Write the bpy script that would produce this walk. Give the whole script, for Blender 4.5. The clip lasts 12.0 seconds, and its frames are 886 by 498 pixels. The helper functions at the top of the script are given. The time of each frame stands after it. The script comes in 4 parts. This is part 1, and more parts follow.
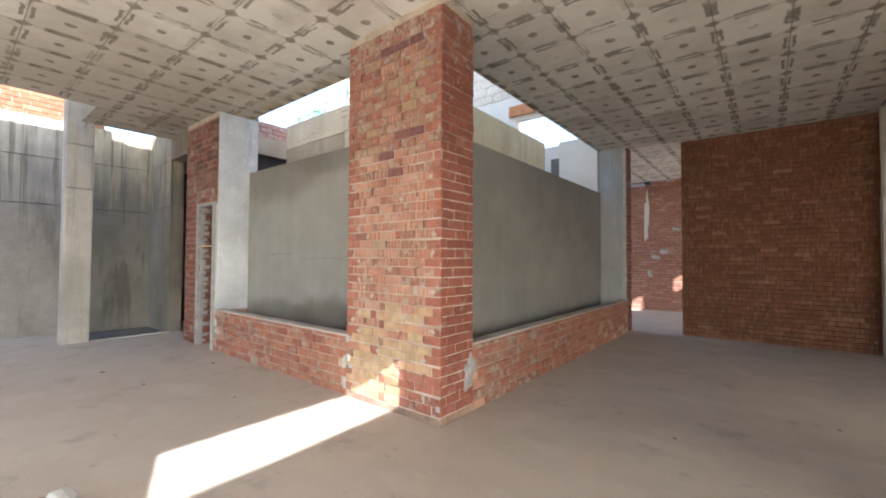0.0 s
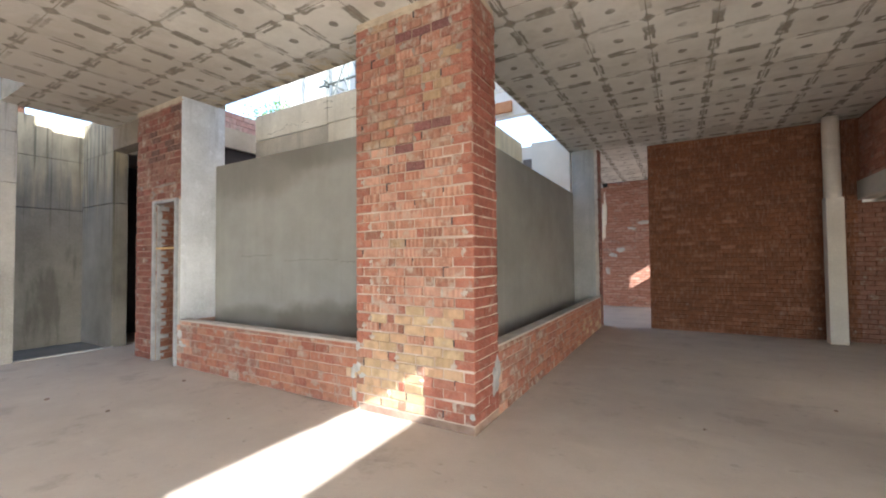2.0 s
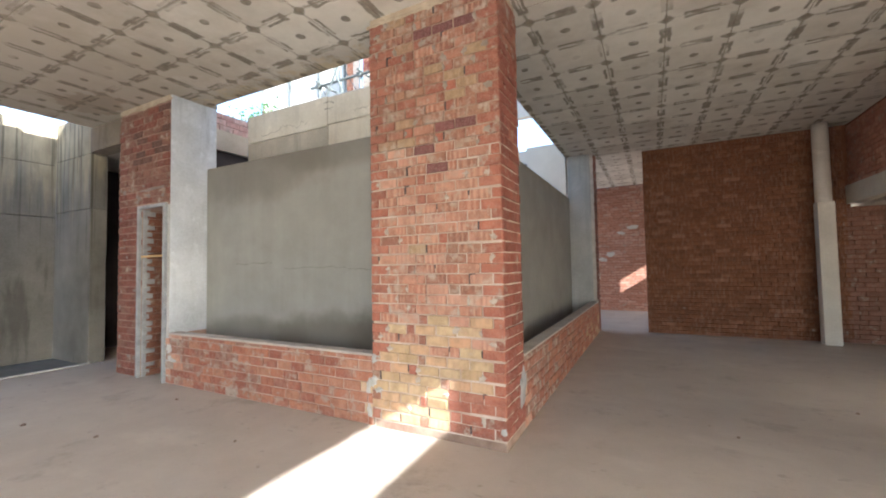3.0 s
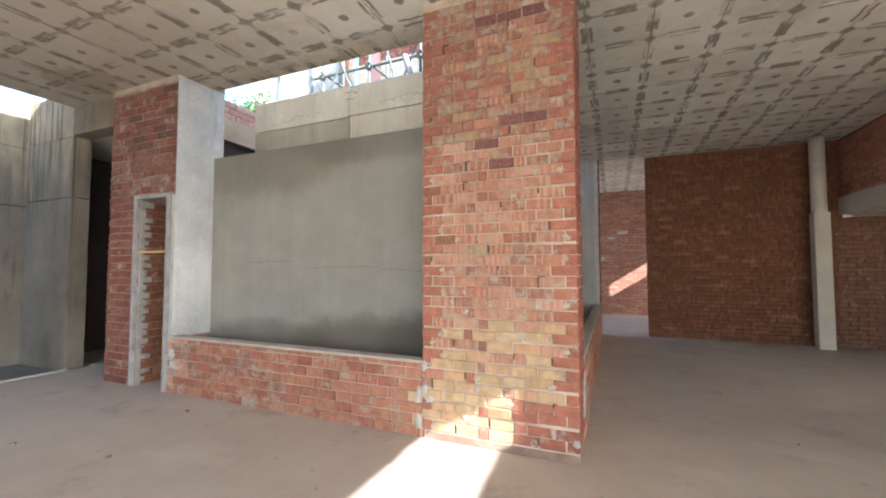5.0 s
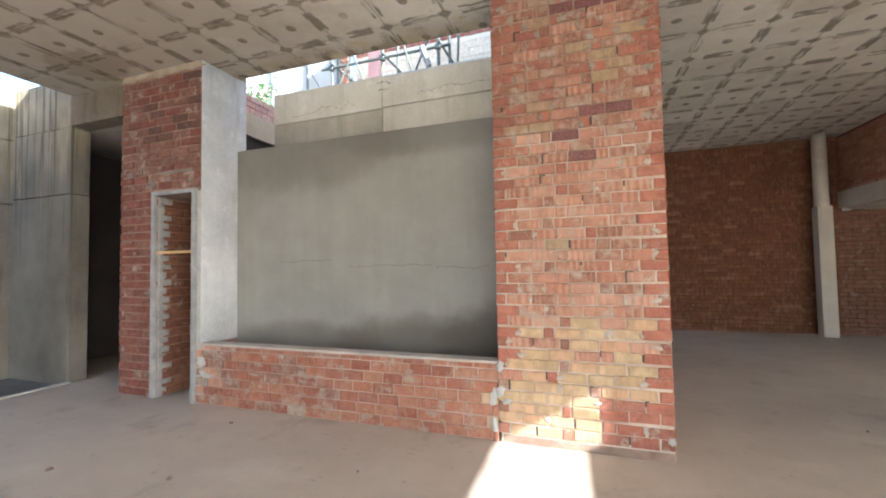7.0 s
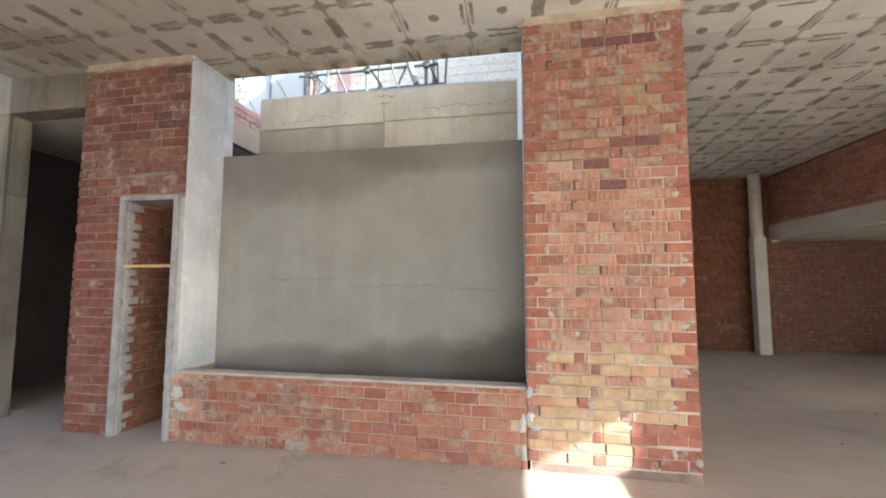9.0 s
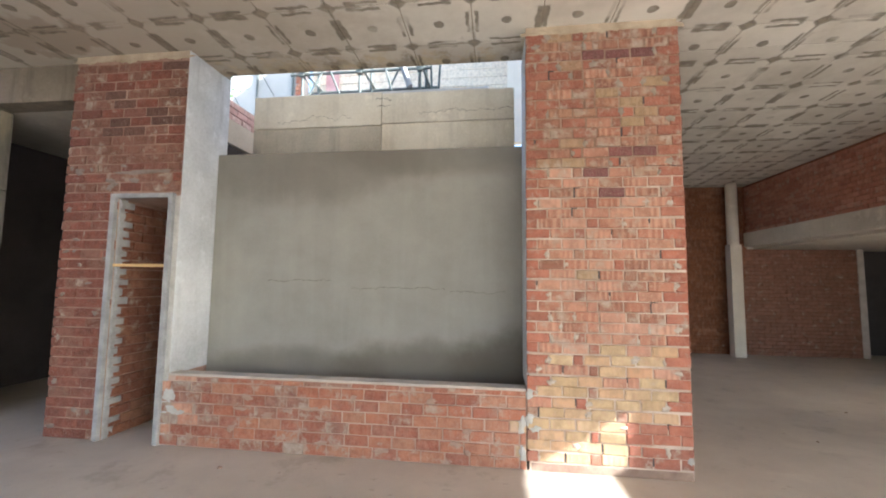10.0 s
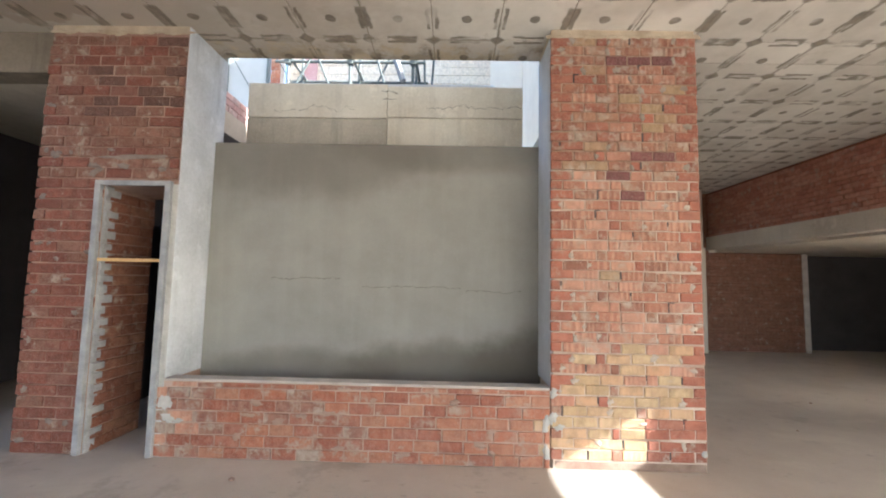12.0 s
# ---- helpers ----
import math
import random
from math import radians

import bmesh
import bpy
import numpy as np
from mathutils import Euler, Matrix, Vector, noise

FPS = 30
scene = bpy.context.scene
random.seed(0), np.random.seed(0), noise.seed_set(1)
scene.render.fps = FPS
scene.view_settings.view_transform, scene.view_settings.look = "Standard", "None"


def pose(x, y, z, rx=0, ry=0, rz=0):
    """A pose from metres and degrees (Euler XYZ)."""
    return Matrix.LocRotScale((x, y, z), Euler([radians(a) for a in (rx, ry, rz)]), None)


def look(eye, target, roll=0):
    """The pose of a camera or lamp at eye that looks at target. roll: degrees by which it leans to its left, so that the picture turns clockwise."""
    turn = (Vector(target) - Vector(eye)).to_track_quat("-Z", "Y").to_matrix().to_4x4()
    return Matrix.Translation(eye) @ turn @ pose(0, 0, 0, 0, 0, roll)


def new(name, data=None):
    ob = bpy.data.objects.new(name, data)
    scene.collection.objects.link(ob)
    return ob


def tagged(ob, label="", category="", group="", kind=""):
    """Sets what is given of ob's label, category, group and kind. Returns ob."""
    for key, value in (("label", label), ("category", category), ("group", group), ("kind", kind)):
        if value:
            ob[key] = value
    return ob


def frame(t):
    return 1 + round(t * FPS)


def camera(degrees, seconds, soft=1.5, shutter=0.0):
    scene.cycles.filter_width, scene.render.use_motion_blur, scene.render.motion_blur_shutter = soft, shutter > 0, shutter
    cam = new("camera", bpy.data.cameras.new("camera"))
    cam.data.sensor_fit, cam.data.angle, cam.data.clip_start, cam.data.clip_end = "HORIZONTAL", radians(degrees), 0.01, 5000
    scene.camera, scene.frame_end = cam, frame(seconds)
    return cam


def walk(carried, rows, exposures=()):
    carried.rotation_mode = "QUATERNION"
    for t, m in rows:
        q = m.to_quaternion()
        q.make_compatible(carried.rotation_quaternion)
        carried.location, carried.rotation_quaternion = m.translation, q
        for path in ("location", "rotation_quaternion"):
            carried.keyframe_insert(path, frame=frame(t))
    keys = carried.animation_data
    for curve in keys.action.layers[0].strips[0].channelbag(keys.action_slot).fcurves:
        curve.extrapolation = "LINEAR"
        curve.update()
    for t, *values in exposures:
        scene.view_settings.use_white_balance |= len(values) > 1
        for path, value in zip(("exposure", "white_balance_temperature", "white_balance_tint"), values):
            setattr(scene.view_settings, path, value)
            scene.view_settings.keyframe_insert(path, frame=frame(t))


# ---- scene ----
cam = camera(95.3, 12.0, soft=2.0)
PATH = [
    (0, (-0.037, 0.068, 1.355), (-1.288, 1.628, 1.406), 0.3),
    (0.5, (-0.19, 0.017, 1.345), (-1.387, 1.619, 1.397), 0.1),
    (1, (-0.358, -0.04, 1.357), (-1.49, 1.608, 1.41), 0.1),
    (1.5, (-0.54, -0.102, 1.346), (-1.611, 1.586, 1.399), -0.1),
    (2, (-0.731, -0.177, 1.338), (-1.745, 1.546, 1.395), -0.5),
    (2.5, (-0.934, -0.191, 1.344), (-1.897, 1.56, 1.419), -0.9),
    (4.5, (-1.687, -0.31, 1.35), (-2.499, 1.516, 1.438), -0.4),
    (5, (-1.873, -0.337, 1.349), (-2.648, 1.504, 1.442), -0.1),
    (5.5, (-2.08, -0.39, 1.339), (-2.831, 1.462, 1.426), 0.4),
    (6, (-2.28, -0.426, 1.34), (-3.024, 1.429, 1.422), -0.2),
    (6.5, (-2.489, -0.431, 1.354), (-3.199, 1.437, 1.436), -0.8),
    (7, (-2.661, -0.483, 1.353), (-3.31, 1.407, 1.432), -1.0),
    (9, (-3.373, -0.574, 1.411), (-3.724, 1.389, 1.565), 0.1),
    (9.5, (-3.486, -0.639, 1.422), (-3.787, 1.332, 1.583), 0.5),
    (10, (-3.547, -0.64, 1.417), (-3.799, 1.337, 1.582), 0.7),
    (10.5, (-3.659, -0.605, 1.416), (-3.858, 1.378, 1.575), 0.9),
    (11, (-3.791, -0.577, 1.424), (-3.93, 1.412, 1.58), 0.8),
    (11.5, (-3.927, -0.586, 1.417), (-4.004, 1.406, 1.574), 0.8),
    (12, (-4.097, -0.623, 1.42), (-4.135, 1.37, 1.578), 1.2),
]
walk(cam, [(t, look(eye, target, roll)) for t, eye, target, roll in PATH], [(0, 2.39, 5800, 10), (12, 2.39, 5800, 10)])

# ---- world, sun, exposure ----
SUN_WAY = Vector((-1.0, 0.38, -0.625)).normalized()
world = bpy.data.worlds.new("sky")
scene.world = world
world.use_nodes = True
wn = world.node_tree
sky = wn.nodes.new("ShaderNodeTexSky")
sky.sky_type = 'NISHITA'
sky.sun_disc = False
sky.sun_elevation = math.asin(-SUN_WAY.z)
sky.sun_rotation = math.atan2(-SUN_WAY.x, -SUN_WAY.y)
sky.air_density, sky.dust_density = 1.0, 2.0
wn.links.new(sky.outputs[0], wn.nodes["Background"].inputs[0])
wn.nodes["Background"].inputs[1].default_value = 0.15

sun_data = bpy.data.lights.new("sun", 'SUN')
sun_data.energy, sun_data.angle, sun_data.color = 5.0, radians(0.5), (1.0, 0.95, 0.86)
sun_lamp = new("sun", sun_data)
sun_lamp.matrix_world = look((0, 0, 30), Vector((0, 0, 30)) + SUN_WAY)


# ---- node helpers ----
class Mat:
    """A small builder for procedural materials."""

    def __init__(self, name, rough=0.85, spec=0.3, metal=0.0):
        self.m = bpy.data.materials.new(name)
        self.m.use_nodes = True
        self.t = self.m.node_tree
        self.b = self.t.nodes["Principled BSDF"]
        self.b.inputs["Roughness"].default_value = rough
        self.b.inputs["Metallic"].default_value = metal
        self.b.inputs["Specular IOR Level"].default_value = spec
        self.pos = self.t.nodes.new("ShaderNodeNewGeometry").outputs["Position"]

    def put(self, sock, v):
        if isinstance(v, (int, float)):
            sock.default_value = v
        elif isinstance(v, tuple):
            sock.default_value = (*v, 1.0) if len(v) == 3 and sock.type == 'RGBA' else v
        else:
            self.t.links.new(v, sock)

    def math(self, op, a, b=0.0, clamp=False):
        n = self.t.nodes.new("ShaderNodeMath")
        n.operation, n.use_clamp = op, clamp
        self.put(n.inputs[0], a)
        self.put(n.inputs[1], b)
        return n.outputs[0]

    def scale(self, s):
        n = self.t.nodes.new("ShaderNodeMapping")
        n.vector_type = 'POINT'
        n.inputs["Scale"].default_value = s
        self.t.links.new(self.pos, n.inputs["Vector"])
        return n.outputs[0]

    def noise(self, size, detail=4.0, rough=0.55, vec=None):
        n = self.t.nodes.new("ShaderNodeTexNoise")
        n.inputs["Scale"].default_value = size
        n.inputs["Detail"].default_value = detail
        n.inputs["Roughness"].default_value = rough
        self.t.links.new(self.pos if vec is None else vec, n.inputs["Vector"])
        return n.outputs["Fac"]

    def step(self, v, lo, hi, a=0.0, b=1.0):
        n = self.t.nodes.new("ShaderNodeMapRange")
        n.interpolation_type = 'SMOOTHSTEP'
        for k, x in zip(("Value", "From Min", "From Max", "To Min", "To Max"), (v, lo, hi, a, b)):
            self.put(n.inputs[k], x)
        return n.outputs[0]

    def mix(self, f, a, b, mode='MIX'):
        n = self.t.nodes.new("ShaderNodeMix")
        n.data_type, n.blend_type = 'RGBA', mode
        self.put(n.inputs["Factor"], f)
        self.put(n.inputs["A"], a)
        self.put(n.inputs["B"], b)
        return n.outputs["Result"]

    def ramp(self, v, stops):
        n = self.t.nodes.new("ShaderNodeValToRGB")
        e = n.color_ramp.elements
        while len(e) < len(stops):
            e.new(0.5)
        for el, (p, c) in zip(e, stops):
            el.position, el.color = p, (*c, 1.0)
        self.put(n.inputs[0], v)
        return n.outputs[0]

    def axis(self, i):
        n = self.t.nodes.new("ShaderNodeSeparateXYZ")
        self.t.links.new(self.pos, n.inputs[0])
        return n.outputs[i]

    def colour(self, c):
        self.put(self.b.inputs["Base Color"], c)
        return self

    def bump(self, h, depth=0.004, strength=0.6):
        n = self.t.nodes.new("ShaderNodeBump")
        n.inputs["Strength"].default_value = strength
        n.inputs["Distance"].default_value = depth
        self.put(n.inputs["Height"], h)
        self.t.links.new(n.outputs[0], self.b.inputs["Normal"])
        return self


def mottled(name, dark, light, size=1.5, grain=60.0, depth=0.003, rough=0.9, mid=None):
    m = Mat(name, rough)
    big, small = m.noise(size, 6, 0.6), m.noise(grain, 3, 0.6)
    v = m.math('ADD', m.math('MULTIPLY', big, 0.8), m.math('MULTIPLY', small, 0.2))
    stops = [(0.32, dark), (0.66, light)] if mid is None else [(0.3, dark), (0.48, mid), (0.68, light)]
    m.colour(m.ramp(v, stops))
    return m.bump(m.math('ADD', small, m.math('MULTIPLY', m.noise(grain * 0.2), 1.5)), depth).m


def concrete(name, dark, light, streak=0.35, algae=0.0):
    """Shuttered concrete: clouds, rain streaks, pores."""
    m = Mat(name, 0.9)
    clouds, fine = m.noise(1.1, 7, 0.62), m.noise(45, 4)
    runs = m.noise(1.0, 6, 0.65, m.scale((7.0, 7.0, 0.5)))
    streak = m.math('MULTIPLY', m.step(m.math('ADD', m.axis(2), m.math('MULTIPLY', m.noise(2.5, 3), 2.4)), 2.6, 4.6, 0.35, 1.0), streak)
    c = m.ramp(m.math('ADD', m.math('MULTIPLY', clouds, 0.75), m.math('MULTIPLY', fine, 0.25)), [(0.33, dark), (0.66, light)])
    c = m.mix(m.math('MULTIPLY', m.step(runs, 0.5, 0.66), streak), c, tuple(x * 0.4 for x in dark))
    c = m.mix(m.step(m.noise(3.3, 5, 0.7), 0.56, 0.68, 0.0, 0.35), c, tuple(min(1.0, x * 1.25) for x in light))
    if algae:
        high = m.step(m.math('ADD', m.axis(2), m.math('MULTIPLY', m.math('SUBTRACT', m.noise(1.3, 5, 0.65), 0.5), 2.6)), 2.0, 3.2)
        c = m.mix(m.math('MULTIPLY', high, m.step(m.noise(2.1, 5, 0.65, m.scale((2.0, 2.0, 0.8))), 0.38, 0.58, 0.0, algae)), c, (0.33, 0.29, 0.17))
        c = m.mix(m.math('MULTIPLY', high, m.step(m.noise(1.7, 4, 0.6), 0.52, 0.66, 0.0, algae)), c, (0.50, 0.48, 0.42))
        c = m.mix(m.math('MULTIPLY', m.step(m.noise(1.0, 5, 0.6, m.scale((9.0, 9.0, 0.35))), 0.56, 0.68), streak), c, (0.09, 0.085, 0.065))
    m.colour(c)
    return m.bump(m.math('ADD', fine, m.math('MULTIPLY', clouds, 2.0)), 0.004).m


def brick_material(name, stops, smear=0.25, island=False, groove=0.35, dust=0.0):
    """Fired clay; the tone differs from brick to brick, with mortar wiped over the faces."""
    m = Mat(name, 0.88, 0.25)
    if island:
        rnd = m.t.nodes.new("ShaderNodeNewGeometry").outputs["Random Per Island"]
    else:
        rnd = m.t.nodes.new("ShaderNodeObjectInfo").outputs["Random"]
    c = m.ramp(rnd, stops)
    blot, grain = m.noise(16, 4, 0.6), m.noise(120, 3)
    c = m.mix(m.step(blot, 0.35, 0.7, 0.0, 0.5), c, tuple(x * 0.55 for x in stops[0][1]))
    stripes = m.noise(1.0, 2, 0.5, m.scale((34, 34, 6)))
    where = m.step(m.noise(6.5, 2), 0.36, 0.52)
    c = m.mix(m.math('MULTIPLY', m.step(stripes, 0.5, 0.6, 0.0, groove * 1.5), where), c, (0.50, 0.36, 0.27))
    c = m.mix(m.math('MULTIPLY', m.step(stripes, 0.46, 0.36, 0.0, groove * 1.2), where), c, tuple(x * 0.5 for x in stops[0][1]))
    wiped = m.noise(9, 5, 0.65)
    c = m.mix(m.step(wiped, 0.64 - smear * 0.3, 0.80 - smear * 0.28, 0.0, 0.8), c, m.ramp(blot, [(0.35, (0.27, 0.22, 0.175)), (0.65, (0.43, 0.38, 0.32))]))
    c = m.mix(m.step(grain, 0.4, 0.75, 0.0, 0.2), c, (0.6, 0.5, 0.42))
    m.colour(c)
    h = m.math('ADD', m.math('MULTIPLY', grain, 0.6), m.math('ADD', m.math('MULTIPLY', blot, 1.2), m.math('MULTIPLY', m.math('MULTIPLY', stripes, where), 0.25)))
    return m.bump(h, 0.003, 0.8).m


RED = [(0.0, (0.24, 0.065, 0.042)), (0.4, (0.32, 0.09, 0.055)), (0.75, (0.37, 0.125, 0.075)), (1.0, (0.30, 0.105, 0.075))]
ORANGE = [(0.0, (0.38, 0.13, 0.068)), (0.4, (0.47, 0.18, 0.092)), (0.7, (0.48, 0.23, 0.13)), (1.0, (0.40, 0.165, 0.095))]
BUFF = [(0.0, (0.44, 0.31, 0.17)), (0.35, (0.52, 0.39, 0.24)), (0.7, (0.47, 0.26, 0.16)), (1.0, (0.52, 0.40, 0.26))]
PURPLE = [(0.0, (0.13, 0.05, 0.05)), (1.0, (0.19, 0.07, 0.065))]


def render_material(name="cement_render", blots=()):
    """Floated cement render: broad clouds, trowel sweeps, fine sand."""
    m = Mat(name, 0.85)
    big, mid, sand = m.noise(0.9, 5, 0.6), m.noise(2.2, 6, 0.6, m.scale((1.0, 1.0, 1.3))), m.noise(90, 3)
    c = m.ramp(m.math('ADD', m.math('MULTIPLY', big, 0.55), m.math('MULTIPLY', mid, 0.45)), [(0.3, (0.225, 0.219, 0.202)), (0.5, (0.278, 0.273, 0.252)), (0.7, (0.335, 0.329, 0.30))])
    c = m.mix(m.step(sand, 0.5, 0.8, 0.0, 0.25), c, (0.42, 0.41, 0.37))
    c = m.mix(m.step(m.noise(4.5, 5, 0.7), 0.6, 0.8, 0.0, 0.22), c, (0.22, 0.21, 0.185))
    runs = m.noise(1.0, 5, 0.6, m.scale((5.0, 5.0, 0.45)))
    c = m.mix(m.step(runs, 0.48, 0.66, 0.0, 0.12), c, (0.40, 0.395, 0.36))
    # Dark ellipses: some are damp, the others are shade painted in.
    for x, z, rx, rz, deep in blots:
        dx = m.math('DIVIDE', m.math('SUBTRACT', m.axis(0), x), rx)
        dz = m.math('DIVIDE', m.math('SUBTRACT', m.axis(2), z), rz)
        d = m.math('ADD', m.math('MULTIPLY', dx, dx), m.math('MULTIPLY', dz, dz))
        d = m.math('ADD', d, m.math('MULTIPLY', m.math('SUBTRACT', m.noise(3.0, 5, 0.6), 0.5), 1.4))
        c = m.mix(m.step(d, 1.6, 0.4, 0.0, deep), c, (0.115, 0.10, 0.08))
    m.colour(c)
    return m.bump(m.math('ADD', m.math('MULTIPLY', sand, 0.3), m.math('MULTIPLY', mid, 2.0)), 0.002, 0.5).m


m_umber = brick_material("brick_umber", [(0.0, (0.21, 0.085, 0.055)), (0.5, (0.27, 0.115, 0.074)), (1.0, (0.29, 0.155, 0.10))], 0.5, groove=0.12)
m_olive = brick_material("brick_olive_buff", [(0.0, (0.33, 0.235, 0.135)), (0.6, (0.35, 0.225, 0.135)), (1.0, (0.32, 0.19, 0.12))], 0.4, groove=0.15)
m_buff = brick_material("brick_buff", BUFF, 0.2)
m_brown = brick_material("brick_brown", [(0.0, (0.25, 0.115, 0.078)), (0.5, (0.31, 0.15, 0.10)), (1.0, (0.28, 0.165, 0.12))], 0.75, groove=0.15)
m_purple = brick_material("brick_purple", PURPLE, 0.0, groove=0.0)
m_pale = brick_material("brick_pale", [(0.0, (0.46, 0.225, 0.148)), (0.5, (0.51, 0.275, 0.185)), (1.0, (0.46, 0.22, 0.148))], 0.35, groove=0.34)
m_red_j = brick_material("brick_red_joined", RED, 0.15, True)
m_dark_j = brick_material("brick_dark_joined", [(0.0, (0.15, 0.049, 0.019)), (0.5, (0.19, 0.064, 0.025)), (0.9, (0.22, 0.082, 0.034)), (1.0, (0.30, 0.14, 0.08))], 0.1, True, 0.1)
m_far_j = brick_material("brick_pink_joined", [(0.0, (0.42, 0.18, 0.12)), (0.5, (0.50, 0.24, 0.165)), (1.0, (0.56, 0.33, 0.25))], 0.3, True, 0.1)
m_mortar = mottled("mortar", (0.44, 0.40, 0.35), (0.62, 0.58, 0.52), 7, 90, 0.004)
m_mortar_old = mottled("mortar_weathered", (0.32, 0.235, 0.18), (0.60, 0.51, 0.425), 2.6, 70, 0.006)
m_mortar_brown = mottled("mortar_browned", (0.19, 0.115, 0.078), (0.42, 0.31, 0.235), 3.0, 70, 0.006)
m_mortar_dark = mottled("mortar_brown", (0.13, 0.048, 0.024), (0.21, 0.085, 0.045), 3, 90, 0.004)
m_cement = mottled("cement_patch", (0.33, 0.33, 0.31), (0.50, 0.50, 0.48), 9, 80, 0.004)
m_old_smear = mottled("mortar_smeared_old", (0.22, 0.185, 0.15), (0.35, 0.30, 0.25), 9, 80, 0.004)
m_smear = mottled("mortar_smeared", (0.33, 0.275, 0.225), (0.50, 0.435, 0.37), 9, 80, 0.004)
m_pier_smear = mottled("mortar_pier_smeared", (0.17, 0.135, 0.115), (0.28, 0.235, 0.205), 9, 80, 0.004)
m_low_smear = mottled("mortar_low_smeared", (0.28, 0.185, 0.14), (0.38, 0.28, 0.225), 9, 80, 0.004)
m_mortar_pier = mottled("mortar_pier", (0.17, 0.08, 0.058), (0.40, 0.28, 0.22), 2.2, 80, 0.005)
m_mortar_rose = mottled("mortar_dusty", (0.25, 0.15, 0.11), (0.50, 0.385, 0.315), 1.8, 90, 0.004)
m_dab = mottled("grey_mortar_dab", (0.20, 0.205, 0.21), (0.40, 0.41, 0.42), 9, 80, 0.005)
m_coping = mottled("coping_cement", (0.36, 0.32, 0.285), (0.52, 0.475, 0.43), 6, 80, 0.004)
m_floor = None
m_pier_concrete = concrete("pier_concrete", (0.27, 0.265, 0.25), (0.46, 0.455, 0.44), 0.5, 0.35)
m_jamb = concrete("pale_concrete", (0.47, 0.485, 0.50), (0.72, 0.735, 0.75), 0.15)
m_tank = concrete("tank_concrete", (0.56, 0.505, 0.40), (0.80, 0.755, 0.645), 0.14)
# Bluish paleness of the cheeks holds the sky light they catch.
m_cheek = concrete("skylit_cement", (0.38, 0.41, 0.445), (0.66, 0.69, 0.73), 0.3)
m_column = concrete("column_concrete", (0.47, 0.42, 0.355), (0.66, 0.61, 0.53), 0.12)
m_end = concrete("end_concrete", (0.34, 0.345, 0.335), (0.54, 0.545, 0.53), 0.25)
m_render = render_material()
# Low and right ellipses paint parapet and pillar shade; the upper two are damp.
m_render_damp_shade = render_material("cement_render_damp_shade", ((-3.15, 0.62, 0.8, 0.37, 0.85), (-4.2, 0.58, 0.85, 0.29, 0.72), (-5.4, 0.55, 0.85, 0.24, 0.55), (-2.7, 1.6, 0.22, 0.9, 0.45), (-5.4, 2.62, 1.25, 0.42, 0.42), (-4.0, 2.68, 1.1, 0.26, 0.38)))
m_beam = concrete("dull_concrete", (0.42, 0.375, 0.305), (0.60, 0.55, 0.46), 0.12)
m_slab_edge = mottled("slab_edge", (0.45, 0.38, 0.28), (0.62, 0.54, 0.42), 3, 60)
m_grout = mottled("ceiling_seam", (0.19, 0.165, 0.12), (0.32, 0.28, 0.215), 5, 60, 0.004)
m_white = mottled("white_render", (0.77, 0.69, 0.57), (0.88, 0.80, 0.68), 2, 60, 0.001)
m_steel = mottled("weathered_steel_tube", (0.085, 0.10, 0.095), (0.16, 0.18, 0.17), 6, 60, 0.001, 0.6)
m_frame = mottled("zinc_frame", (0.22, 0.23, 0.24), (0.38, 0.39, 0.40), 8, 60, 0.001, 0.6)
m_wood = None
# Near-black that puts the shade of dark rooms and gaps into the colour.
m_black = mottled("shade_black", (0.05, 0.045, 0.045), (0.08, 0.07, 0.07), 2, 40)


def floor_material():
    m = Mat("dusty_screed", 0.62, 0.4)
    a, b, g = m.noise(0.55, 6, 0.6), m.noise(2.6, 6, 0.65), m.noise(70, 3)
    v = m.math('ADD', m.math('ADD', m.math('MULTIPLY', a, 0.5), m.math('MULTIPLY', b, 0.38)), m.math('MULTIPLY', g, 0.12))
    c = m.ramp(v, [(0.34, (0.415, 0.355, 0.29)), (0.5, (0.475, 0.415, 0.345)), (0.66, (0.54, 0.48, 0.405))])
    spots = m.noise(11, 3, 0.5)
    c = m.mix(m.step(spots, 0.68, 0.76, 0.0, 0.45), c, (0.22, 0.18, 0.14))
    c = m.mix(m.step(m.noise(1.7, 7, 0.7), 0.55, 0.68, 0.0, 0.45), c, (0.27, 0.225, 0.18))
    c = m.mix(m.step(m.noise(5.0, 4, 0.6, m.scale((1.0, 2.0, 1.0))), 0.64, 0.72, 0.0, 0.4), c, (0.24, 0.205, 0.17))
    c = m.mix(m.step(m.noise(0.9, 5, 0.6, m.scale((1.0, 2.2, 1.0))), 0.55, 0.7, 0.0, 0.35), c, (0.60, 0.54, 0.45))
    m.colour(c)
    return m.bump(m.math('ADD', m.math('MULTIPLY', g, 0.5), m.math('MULTIPLY', m.noise(9, 4), 1.0)), 0.003, 0.5).m


def wood_material():
    m = Mat("sawn_pine", 0.7)
    n = m.noise(3, 4, 0.6, m.scale((3, 60, 60)))
    return m.colour(m.ramp(n, [(0.3, (0.48, 0.30, 0.13)), (0.7, (0.66, 0.46, 0.23))])).bump(n, 0.001).m


m_floor, m_wood = floor_material(), wood_material()
TILE_X, TILE_Y, TX, TY = 0.5564, 0.566, -3.45, 2.488


